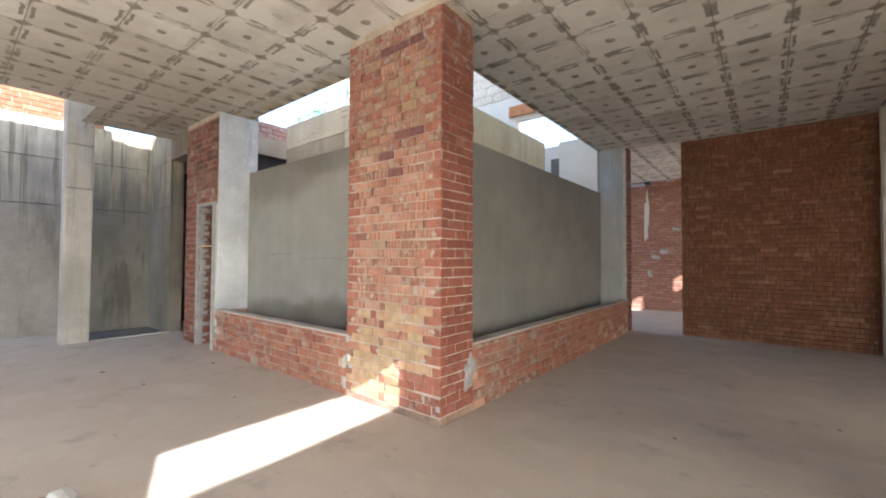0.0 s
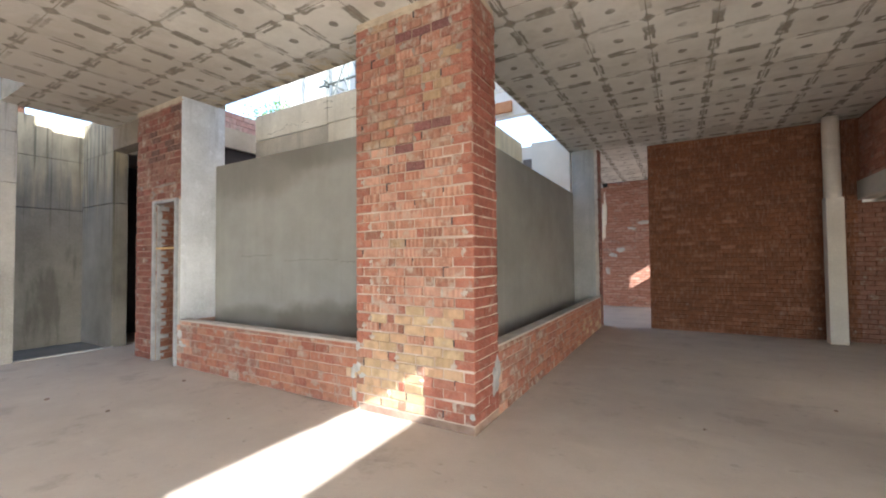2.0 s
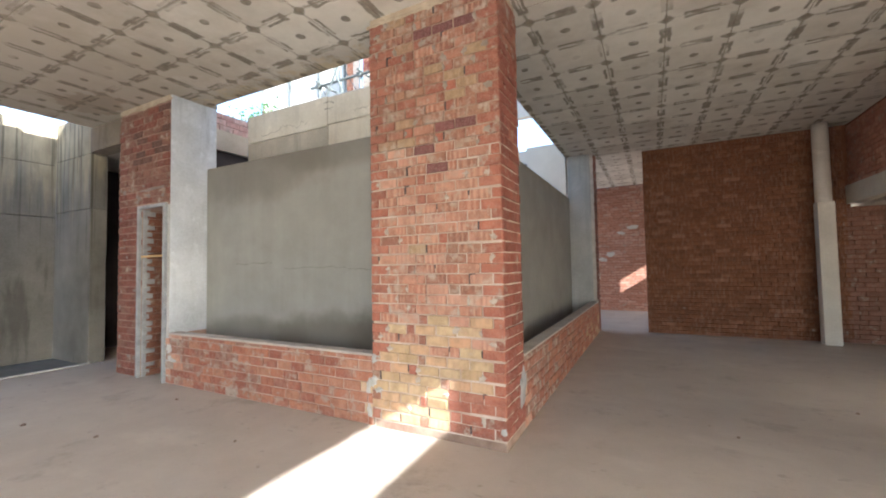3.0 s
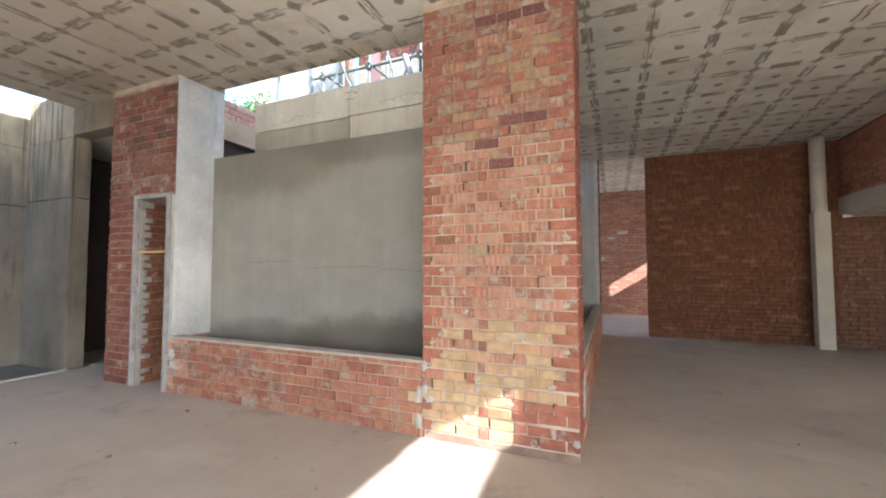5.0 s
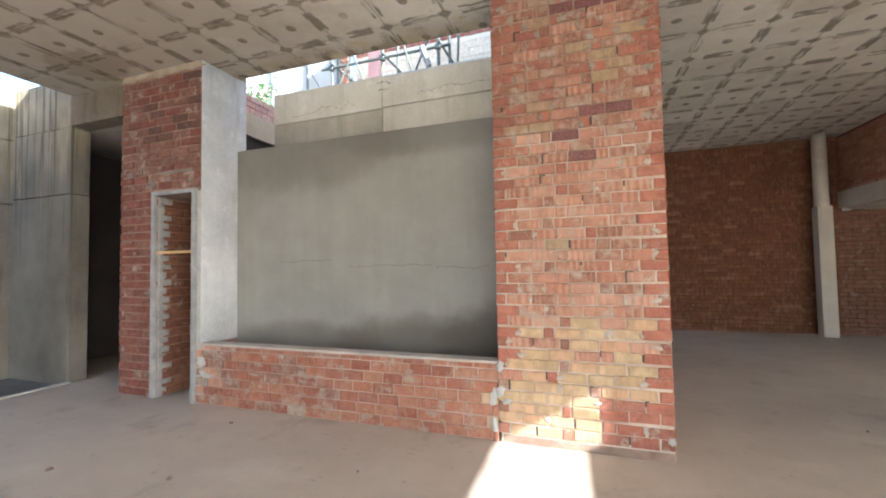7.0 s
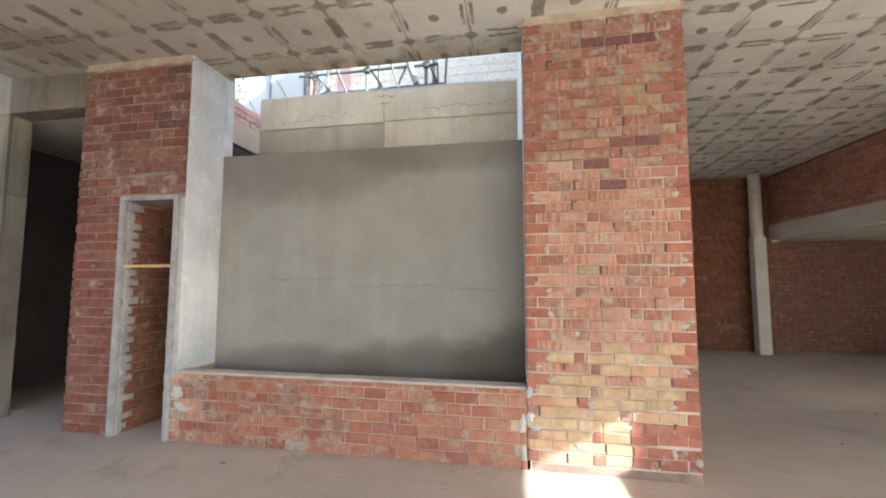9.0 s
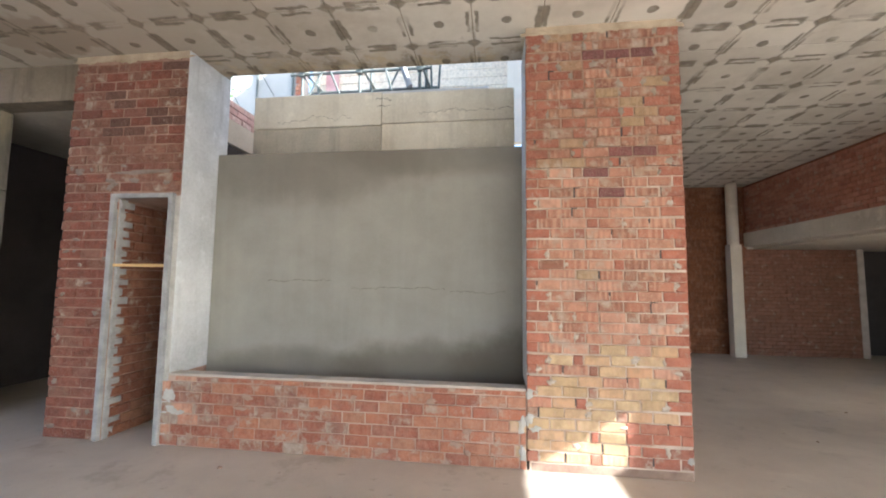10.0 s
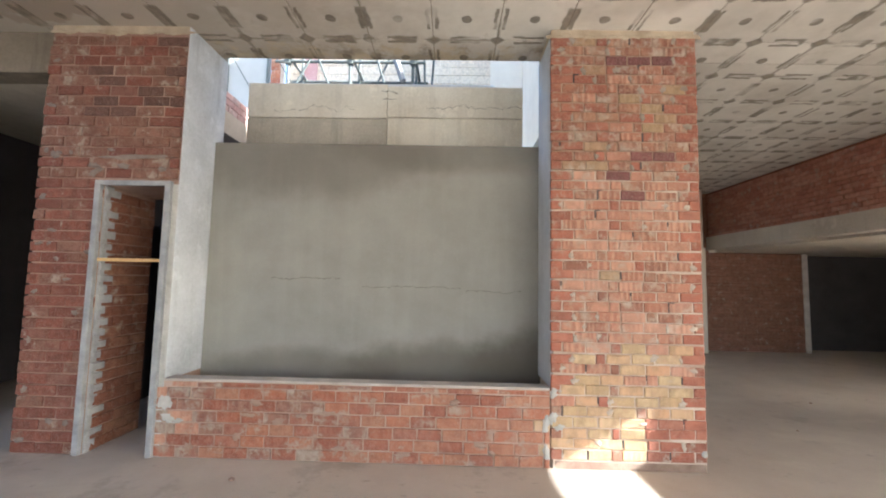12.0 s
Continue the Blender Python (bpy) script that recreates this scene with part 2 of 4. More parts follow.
def ceiling_material():
    """Fair concrete printed by square forms: a disc in the middle, paired bars at the edges."""
    m = Mat("printed_concrete", 0.9, 0.25)
    wob = m.math('MULTIPLY', m.math('SUBTRACT', m.noise(9, 3), 0.5), 0.09)

    def local(i, c, size):
        v = m.math('ADD', m.math('DIVIDE', m.math('SUBTRACT', m.axis(i), c), size), 0.5)
        v = m.math('ADD', v, wob)
        return m.math('SUBTRACT', m.math('FRACT', m.math('ADD', v, 100.0)), 0.5)

    u, v = local(0, TX, TILE_X), local(1, TY, TILE_Y)
    au, av = m.math('ABSOLUTE', u), m.math('ABSOLUTE', v)
    r = m.math('SQRT', m.math('ADD', m.math('MULTIPLY', u, u), m.math('MULTIPLY', v, v)))
    disc = m.step(r, 0.085, 0.068)

    def bars(a, b):
        inner = m.math('MULTIPLY', m.step(a, 0.405, 0.42), m.step(a, 0.468, 0.455))
        return m.math('MULTIPLY', inner, m.step(b, 0.245, 0.215))

    patchy = m.step(m.noise(2.3, 3), 0.36, 0.5, 0.25, 1.0)
    smudge = m.math('MULTIPLY', m.math('MULTIPLY', m.step(av, 0.38, 0.43), m.step(au, 0.27, 0.22)), m.step(m.noise(3.1, 2), 0.49, 0.56))
    smudge2 = m.math('MULTIPLY', m.math('MULTIPLY', m.step(au, 0.39, 0.44), m.step(av, 0.27, 0.22)), m.step(m.noise(2.7, 2), 0.45, 0.53))
    mark = m.math('MAXIMUM', m.math('MAXIMUM', bars(au, av), bars(av, au)), m.math('MAXIMUM', disc, m.math('MAXIMUM', smudge, smudge2)))
    mark = m.math('MULTIPLY', mark, patchy)
    star = m.step(m.math('ADD', m.math('MULTIPLY', au, av), m.math('MULTIPLY', wob, 0.5)), 0.178, 0.2)
    mark = m.math('MAXIMUM', mark, m.math('MULTIPLY', star, m.step(m.noise(2.0, 2), 0.35, 0.5, 0.35, 0.95)))
    edge = m.math('MAXIMUM', au, av)
    grime = m.math('MULTIPLY', m.step(m.math('ADD', edge, m.math('MULTIPLY', wob, 0.6)), 0.455, 0.49), m.step(m.noise(1.9, 4, 0.6), 0.47, 0.6, 0.0, 0.7))
    mark = m.math('MAXIMUM', mark, grime)
    rnd = m.t.nodes.new("ShaderNodeNewGeometry").outputs["Random Per Island"]
    base = m.ramp(m.math('ADD', m.math('MULTIPLY', rnd, 0.35), m.math('MULTIPLY', m.noise(3, 6, 0.65), 0.65)),
                  [(0.25, (0.50, 0.465, 0.405)), (0.55, (0.64, 0.605, 0.535)), (0.8, (0.73, 0.695, 0.625))])
    base = m.mix(m.step(m.noise(0.8, 4), 0.58, 0.70, 0.0, 0.35), base, (0.30, 0.26, 0.20))
    base = m.mix(m.step(m.noise(2.6, 6, 0.7), 0.56, 0.68, 0.0, 0.25), base, (0.38, 0.335, 0.26))
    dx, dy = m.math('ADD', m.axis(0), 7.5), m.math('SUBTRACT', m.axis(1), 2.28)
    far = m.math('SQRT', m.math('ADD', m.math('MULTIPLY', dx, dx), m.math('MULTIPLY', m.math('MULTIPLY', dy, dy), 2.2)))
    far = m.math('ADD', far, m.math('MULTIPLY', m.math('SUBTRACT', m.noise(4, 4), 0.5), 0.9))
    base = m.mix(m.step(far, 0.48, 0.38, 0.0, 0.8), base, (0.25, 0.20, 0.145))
    # Brown staining on the left, deepened to paint that side dimmer than the right.
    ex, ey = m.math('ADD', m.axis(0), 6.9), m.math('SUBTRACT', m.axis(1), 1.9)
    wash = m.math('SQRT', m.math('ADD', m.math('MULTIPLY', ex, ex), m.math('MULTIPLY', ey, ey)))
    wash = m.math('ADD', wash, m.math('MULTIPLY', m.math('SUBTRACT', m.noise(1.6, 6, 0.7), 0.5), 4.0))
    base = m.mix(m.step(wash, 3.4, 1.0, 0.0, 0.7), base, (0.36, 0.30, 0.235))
    ragged = m.math('MULTIPLY', m.math('SUBTRACT', m.noise(6.0, 6, 0.7), 0.5), 1.5)
    fringe = m.step(m.math('ADD', m.axis(1), ragged), 2.78, 3.12)
    fringe = m.math('MULTIPLY', fringe, m.math('MULTIPLY', m.step(m.axis(1), 3.114, 3.112), m.step(m.axis(0), -2.9, -3.1)))
    base = m.mix(m.math('MULTIPLY', fringe, 0.75), base, m.ramp(m.noise(4.0, 4), [(0.4, (0.22, 0.175, 0.125)), (0.62, (0.52, 0.42, 0.27))]))
    c = m.mix(m.math('MULTIPLY', mark, 0.78), base, m.ramp(m.noise(20, 3), [(0.3, (0.10, 0.085, 0.06)), (0.7, (0.22, 0.185, 0.135))]))
    m.colour(c)
    return m.bump(m.math('SUBTRACT', m.math('MULTIPLY', m.noise(60, 3), 0.4), m.math('MULTIPLY', mark, 1.0)), 0.005, 0.7).m


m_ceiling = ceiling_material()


# ---- mesh helpers ----
def mesh_object(name, verts, faces, mat, parent=None, smooth=False):
    me = bpy.data.meshes.new(name)
    me.from_pydata([tuple(v) for v in verts], [], faces)
    me.validate()
    me.materials.append(mat)
    if smooth:
        for p in me.polygons:
            p.use_smooth = True
    ob = new(name, me)
    ob.parent = parent
    return ob


def box_data(x0, x1, y0, y1, z0, z1, verts, faces):
    n = len(verts)
    verts += [(x, y, z) for z in (z0, z1) for y in (y0, y1) for x in (x0, x1)]
    faces += [tuple(n + i for i in f) for f in ((0, 2, 3, 1), (4, 5, 7, 6), (0, 1, 5, 4), (2, 6, 7, 3), (0, 4, 6, 2), (1, 3, 7, 5))]


def boxes(name, items, mat, parent=None, kind="", label="", category="", bevel=0.0):
    """One mesh out of boxes (x0, x1, y0, y1, z0, z1), with worn edges if bevel is given."""
    verts, faces = [], []
    for it in items:
        box_data(*it, verts, faces)
    ob = mesh_object(name, verts, faces, mat, parent)
    if bevel:
        bm = bmesh.new()
        bm.from_mesh(ob.data)
        bmesh.ops.bevel(bm, geom=bm.edges[:], offset=bevel, segments=2, affect='EDGES', profile=0.6)
        bm.to_mesh(ob.data)
        bm.free()
    if kind or label:
        tagged(ob, label, category, "", kind)
    return ob


def thing(name, x, y, z, label, category, group="", kind=""):
    e = new(name)
    e.location = (x, y, z)
    e.empty_display_size = 0.1
    tagged(e, label, category, group, kind)
    return e


def under(ob, parent):
    """Hang ob, which is built in world places, under a parent that stands elsewhere."""
    ob.parent = parent
    p, m = parent, Matrix.Identity(4)
    while p is not None:
        m = p.matrix_basis @ m
        p = p.parent
    ob.matrix_parent_inverse = m.inverted()
    return ob


def rod(name, a, b, r, mat, sides=10, parent=None):
    a, b = Vector(a), Vector(b)
    d = (b - a).normalized()
    u = d.orthogonal().normalized()
    w = d.cross(u)
    verts, faces = [], []
    for p in (a, b):
        for i in range(sides):
            t = 2 * math.pi * i / sides
            verts.append(p + r * (u * math.cos(t) + w * math.sin(t)))
    for i in range(sides):
        j = (i + 1) % sides
        faces.append((i, j, sides + j, sides + i))
    faces += [tuple(range(sides))[::-1], tuple(range(sides, 2 * sides))]
    return mesh_object(name, verts, faces, mat, parent)


def blob(name, centre, u, v, n, ru, rv, mat, parent, thick=0.012, seed=0):
    """A trowelled patch with an uneven outline, proud of its wall."""
    rs = random.Random(seed)
    c, u, v, n = Vector(centre), Vector(u), Vector(v), Vector(n)
    k = 22
    outer, inner = [], []
    ph = [rs.uniform(0, 6.28) for _ in range(4)]
    for i in range(k):
        t = 2 * math.pi * i / k
        r = 1 + 0.22 * math.sin(2 * t + ph[0]) + 0.16 * math.sin(5 * t + ph[1]) + 0.1 * math.sin(9 * t + ph[2])
        d = u * (ru * r * math.cos(t)) + v * (rv * r * math.sin(t))
        outer.append(c + d - n * 0.004)
        inner.append(c + d * 0.8 + n * thick)
    verts = outer + inner + [c + n * (thick * 1.2)]
    faces = [(i, (i + 1) % k, k + (i + 1) % k, k + i) for i in range(k)] + [(k + i, k + (i + 1) % k, 2 * k) for i in range(k)]
    return under(mesh_object(name, verts, faces, mat, None, True), parent)


# ---- bricks ----
brick_meshes = {}


def brick_points(length, height, depth, rs):
    """A brick, front towards -y, its back at y = 0: chamfered front, chipped corners."""
    a, h, c = length / 2, height / 2, 0.004

    def j(s=0.002):
        return rs.uniform(-s, s)
    back = [(-a, 0, -h), (a, 0, -h), (a, 0, h), (-a, 0, h)]
    rim = [(x + j(), -depth + c, z + j()) for x, _, z in back]
    front = []
    for x, _, z in back:
        k = c + (rs.uniform(0.004, 0.016) if rs.random() < 0.22 else 0.0)
        front.append((x - math.copysign(k, x) + j(), -depth + j(0.0015), z - math.copysign(k, z) + j()))
    verts = back + rim + front
    faces = []
    for o in (0, 4):
        for i in range(4):
            k = (i + 1) % 4
            faces.append((o + i, o + k, o + 4 + k, o + 4 + i))
    faces.append((8, 9, 10, 11))
    return verts, faces


def brick_mesh(length, height, depth, mat, variant):
    key = (round(length, 2), height, depth, mat.name, variant)
    if key not in brick_meshes:
        verts, faces = brick_points(key[0], height, depth, random.Random(hash((key[0], height, depth, variant)) & 0xffff))
        me = bpy.data.meshes.new("brick")
        me.from_pydata(verts, [], faces)
        me.materials.append(mat)
        brick_meshes[key] = me
    return brick_meshes[key]


def courses(length, z0, z1, pitch, row, rs, gap=0.009, holes=(), mixes=(1, 1, 1, 1, 0.95, 1.05)):
    """Yields (middle along the wall, middle height, length) for bricks in running bond."""
    n = int((z1 - z0) / row + 0.25)
    for k in range(n):
        z = z0 + (k + 0.5) * row
        s = -(k % 2) * pitch / 2 + rs.uniform(-0.02, 0.02)
        while s < length - 0.02:
            p = pitch * rs.choice(mixes)
            a, b = max(s, 0.0), min(s + p, length)
            s += p
            if length - b < 0.05:
                b, s = length, length
            if b - a < 0.05 or any(ha < (a + b) / 2 < hb and za < z < zb for ha, hb, za, zb in holes):
                continue
            yield (a + b) / 2, z, b - a - gap


def lay(parent, origin, turn, length, z0, z1, pitch, row, choose, seed, holes=(), depth=0.03, limit=9999, joined=None, name="brick", mixes=(1, 1, 1, 1, 0.95, 1.05), rough=1.0, gap=0.009):
    """Lay a face of bricks from origin along the turned x axis; the face looks along the turned -y."""
    rs = random.Random(seed)
    m = Matrix.Translation(origin) @ Matrix.Rotation(radians(turn), 4, 'Z')
    jv, jf, count = [], [], 0
    for s, z, ln in courses(length, z0, z1, pitch, row, rs, gap, holes, mixes):
        out = rs.uniform(-0.004, 0.003) - (rs.uniform(0.001, 0.004) if rs.random() < 0.08 * rough else 0.0) + (0.003 * rs.random() * (rough - 1))
        local = Matrix.Translation((s, -out, z + rs.uniform(-0.002, 0.002) * rough)) @ Euler((rs.gauss(0, 0.006), rs.gauss(0, 0.008) * rough, rs.gauss(0, 0.008))).to_matrix().to_4x4()
        if joined is None and count < limit:
            ob = new(name, brick_mesh(max(ln, 0.04), row - gap, depth, choose(s, z, rs), rs.randrange(4)))
            ob.parent = parent
            ob.matrix_basis = parent.matrix_basis.inverted() @ m @ local
            count += 1
        else:
            v, f = brick_points(ln, row - gap, depth, rs)
            n = len(jv)
            jv += [m @ local @ Vector(p) for p in v]
            jf += [tuple(n + i for i in q) for q in f]
    if jv:
        ob = under(mesh_object("brickwork", jv, jf, joined or m_red_j), parent)
        tagged(ob, kind="stuff")
    return parent


CEIL = 3.535
FACE = 2.612
SILL = 0.605

# ---- floor and ground ----
tagged(boxes("ground", [(-400, 400, -400, 400, -2.2, -1.2)], mottled("earth", (0.20, 0.15, 0.10), (0.34, 0.27, 0.19), 0.3, 20)), kind="structure", label="bare earth round the building site", category="ground")


def floor_slab():
    """The screed as one sheet, faintly uneven."""
    verts, faces = [], []
    nx, ny = 90, 120
    for j in range(ny + 1):
        for i in range(nx + 1):
            x, y = -10.3 + 17.3 * i / nx, -6.2 + 20.2 * j / ny
            z = 0.006 * noise.noise(Vector((x * 0.7, y * 0.7, 0))) + 0.003 * noise.noise(Vector((x * 3, y * 3, 5)))
            if x < -8.66 and 1.62 < y < 2.95:
                z = -0.07
            verts.append((x, y, z))
    for j in range(ny):
        for i in range(nx):
            a = j * (nx + 1) + i
            faces.append((a, a + 1, a + nx + 2, a + nx + 1))
    ob = mesh_object("floor", verts, faces, m_floor)
    return tagged(ob, "dusty beige cement floor with scuffs and stains", "floor", kind="structure")


floor_slab()
m_wet = mottled("damp_concrete", (0.10, 0.105, 0.10), (0.19, 0.19, 0.18), 2.5, 50, 0.003, 0.45)
boxes("floor_pit", [(-9.85, -8.66, 1.63, 2.75, -0.12, -0.035)], m_wet, kind="structure", label="damp dark concrete floor of the light well", category="floor")
boxes("floor_edge", [(-8.66, -8.60, 1.60, 2.75, -0.12, 0.012)], m_cement, kind="structure", label="cement edge of the floor at the light well", category="floor edge", bevel=0.008)

# ---- ceiling ----
# Far room roof stops at x = -3.5, an unseen gap for sky light.
CEILINGS = [(-7.57, 1.62, -5.0, 3.11), (-8.60, -7.57, 1.44, 2.95), (-2.66, 1.75, 3.11, 8.26), (-2.66, 1.75, 8.26, 12.3), (-3.5, -2.664, 8.56, 12.3), (-7.57, -6.36, 3.11, 3.22)]


def ceiling_slab():
    verts, faces, slot = [], [], []
    for x0, x1, y0, y1 in CEILINGS:
        box_data(x0, x1, y0, y1, CEIL + 0.004, CEIL + 0.32, verts, faces)
    slot = [0] * len(faces)
    rs = random.Random(5)
    for x0, x1, y0, y1 in CEILINGS:
        for i in range(int((x0 - TX) / TILE_X) - 1, int((x1 - TX) / TILE_X) + 2):
            for j in range(int((y0 - TY) / TILE_Y) - 1, int((y1 - TY) / TILE_Y) + 2):
                cx, cy, hx, hy, g = TX + i * TILE_X, TY + j * TILE_Y, TILE_X / 2, TILE_Y / 2, 0.0012
                cut = [rs.uniform(0.012, 0.05) for _ in range(4)]
                pts = []
                for q, (sx, sy) in enumerate(((-1, -1), (1, -1), (1, 1), (-1, 1))):
                    ax = (cx + sx * (hx - g), cy + sy * (hy - g - cut[q]))
                    ay = (cx + sx * (hx - g - cut[q]), cy + sy * (hy - g))
                    pts += [ay, ax] if q in (1, 3) else [ax, ay]
                pts = [(min(max(x, x0 + 0.004), x1 - 0.004), min(max(y, y0 + 0.004), y1 - 0.004)) for x, y in pts]
                w = max(p[0] for p in pts) - min(p[0] for p in pts)
                d = max(p[1] for p in pts) - min(p[1] for p in pts)
                if w < 0.02 or d < 0.02:
                    continue
                dz = rs.uniform(-0.002, 0.001)
                n = len(verts)
                mx, my = sum(p[0] for p in pts) / 8, sum(p[1] for p in pts) / 8
                verts += [(x, y, CEIL + 0.007) for x, y in pts]
                verts += [(x + (mx - x) * 0.02, y + (my - y) * 0.02, CEIL + dz) for x, y in pts]
                faces.append(tuple(n + 8 + k for k in range(8)))
                slot.append(1)
                for k in range(8):
                    faces.append((n + k, n + (k + 1) % 8, n + 8 + (k + 1) % 8, n + 8 + k))
                    slot.append(1)
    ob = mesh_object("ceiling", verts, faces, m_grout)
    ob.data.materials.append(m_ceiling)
    if len(ob.data.polygons) == len(slot):
        ob.data.polygons.foreach_set("material_index", slot)
    else:
        for p in ob.data.polygons:
            p.material_index = 0 if p.center.z > CEIL + 0.0039 and len(p.vertices) == 4 and p.area > 0.02 else 1
    bm = bmesh.new()
    bm.from_mesh(ob.data)
    bmesh.ops.recalc_face_normals(bm, faces=bm.faces[:])
    bm.to_mesh(ob.data)
    bm.free()
    tagged(ob, "raw concrete ceiling printed with square form marks", "ceiling", kind="structure")


ceiling_slab()

# ---- the brick pillar at the corner ----
PX0, PX1, PY1 = -3.30, -2.10, 3.075
pillar = thing("brick_pillar", (PX0 + PX1) / 2, FACE, 0, "tall red and buff brick pillar carrying the ceiling", "pillar")
under(boxes("core", [(PX0 + 0.022, PX1 - 0.008, FACE + 0.006, PY1, 0, 2.338)], m_mortar_old), pillar)
under(boxes("core", [(PX0 + 0.022, PX1 - 0.008, FACE + 0.006, PY1, 2.342, CEIL - 0.05)], m_mortar_brown), pillar)
m_foot = mottled("dusty_base_mortar", (0.17, 0.105, 0.08), (0.33, 0.25, 0.195), 5, 70, 0.006)
m_cream = mottled("cream_bedding", (0.34, 0.27, 0.19), (0.52, 0.44, 0.33), 5, 70, 0.006)
under(boxes("top_bed", [(PX0 + 0.008, PX1 - 0.010, FACE + 0.004, PY1 - 0.004, CEIL - 0.058, CEIL + 0.003)], m_cream, bevel=0.006), pillar)
rs_bed = random.Random(6)
for k in range(13):
    blob("bed_lump", (PX0 + 0.05 + 0.092 * k, FACE + 0.004, CEIL - 0.05 - rs_bed.uniform(-0.01, 0.02)), (1, 0, 0), (0, 0, 1), (0, -1, 0), rs_bed.uniform(0.04, 0.085), rs_bed.uniform(0.012, 0.03), m_cream, pillar, 0.006, 400 + k)
under(boxes("foot_bed", [(PX0 + 0.03, PX1 - 0.002, FACE + 0.002, PY1 - 0.01, -0.01, 0.006)], m_foot, bevel=0.004), pillar)


def ribbed_brick(name, stops, rib, smear):
    """Extruded brick whose face is scored in upright bands, scorched and wiped with mortar."""
    m = Mat(name, 0.88, 0.25)
    rnd = m.t.nodes.new("ShaderNodeObjectInfo").outputs["Random"]
    c = m.ramp(rnd, stops)
    blot, grain = m.noise(14, 4, 0.6), m.noise(120, 3)
    c = m.mix(m.step(blot, 0.36, 0.68, 0.0, 0.6), c, tuple(x * 0.55 for x in stops[0][1]))
    c = m.mix(m.step(m.noise(28, 3, 0.6), 0.52, 0.7, 0.0, 0.45), c, (0.52, 0.33, 0.23))
    turn = m.math('ADD', m.math('MULTIPLY', m.axis(0), 128.0), m.math('ADD', m.math('MULTIPLY', rnd, 40.0), m.math('MULTIPLY', m.noise(1.0, 2, 0.5, m.scale((9.0, 9.0, 0.2))), 14.0)))
    wave = m.math('SINE', turn)
    where = m.step(m.noise(5.0, 2), 0.42, 0.62)
    c = m.mix(m.math('MULTIPLY', m.step(wave, 0.0, 0.9, 0.0, rib), where), c, (0.60, 0.38, 0.27))
    c = m.mix(m.math('MULTIPLY', m.step(wave, -0.35, -0.95, 0.0, rib * 0.9), where), c, tuple(x * 0.5 for x in stops[0][1]))
    wiped = m.noise(8, 5, 0.65)
    c = m.mix(m.step(wiped, 0.66 - smear * 0.3, 0.84 - smear * 0.3, 0.0, 0.75), c, m.ramp(blot, [(0.35, (0.29, 0.225, 0.17)), (0.65, (0.47, 0.40, 0.33))]))
    c = m.mix(m.step(grain, 0.4, 0.75, 0.0, 0.2), c, (0.6, 0.48, 0.40))
    m.colour(c)
    h = m.math('ADD', m.math('MULTIPLY', grain, 0.6), m.math('ADD', m.math('MULTIPLY', blot, 1.2), m.math('MULTIPLY', m.math('MULTIPLY', wave, where), 0.3)))
    return m.bump(h, 0.003, 0.8).m


m_rib = ribbed_brick("brick_ribbed_orange", [(0.0, (0.34, 0.14, 0.088)), (0.4, (0.41, 0.19, 0.125)), (0.7, (0.45, 0.24, 0.165)), (1.0, (0.37, 0.175, 0.12))], 0.40, 0.5)
m_rib_pale = ribbed_brick("brick_ribbed_pink", [(0.0, (0.43, 0.22, 0.155)), (0.5, (0.50, 0.285, 0.205)), (1.0, (0.45, 0.22, 0.155))], 0.34, 0.5)
m_rib_dull = ribbed_brick("brick_ribbed_brown", [(0.0, (0.23, 0.10, 0.066)), (0.5, (0.30, 0.13, 0.082)), (1.0, (0.31, 0.165, 0.105))], 0.3, 0.62)
m_rib_buff = ribbed_brick("brick_ribbed_buff", [(0.0, (0.44, 0.31, 0.17)), (0.35, (0.52, 0.39, 0.235)), (0.7, (0.49, 0.28, 0.16)), (1.0, (0.53, 0.40, 0.25))], 0.12, 0.25)
under(boxes("rendered_cheek", [(PX0 + 0.004, PX0 + 0.021, FACE + 0.032, PY1, SILL, CEIL - 0.06)], m_cheek, bevel=0.003), pillar)
m_quoin = brick_material("brick_quoin_red", [(0.0, (0.32, 0.11, 0.07)), (0.5, (0.39, 0.14, 0.088)), (1.0, (0.36, 0.155, 0.105))], 0.22, groove=0.0)
m_quoin_dull = brick_material("brick_quoin_dull", [(0.0, (0.24, 0.085, 0.055)), (1.0, (0.33, 0.13, 0.085))], 0.45, groove=0.0)
PILLAR_ROW = 0.081


def pillar_brick(s, z, ln, edge, rs):
    if (2.38 < z < 2.46 and 0.62 < s < 1.02) or (2.22 < z < 2.30 and 0.48 < s < 0.68) or (2.13 < z < 2.21 and 0.5 < s < 0.72) or (3.24 < z < 3.33 and 0.5 < s < 0.95):
        return m_purple
    high = 2.1 + 0.5 * rs.random()
    if (edge and not (z < 0.55 and s < 0.5)) or (z < 0.42 and s > 0.8):
        return m_quoin_dull if z > high or rs.random() < 0.25 else m_quoin
    if ln < 0.1:
        return rs.choice((m_quoin, m_quoin_dull, m_umber, m_rib))
    if z < 0.95 and rs.random() < 1.35 - z * 0.8:
        return m_rib_buff
    if z > high:
        return rs.choice((m_rib_dull, m_rib_dull, m_rib_dull, m_umber, m_brown, m_quoin_dull, m_olive, m_rib, m_rib_dull))
    return rs.choice((m_rib, m_rib, m_rib, m_rib, m_rib_pale, m_rib_pale, m_rib_dull, m_olive, m_rib, m_rib_pale))


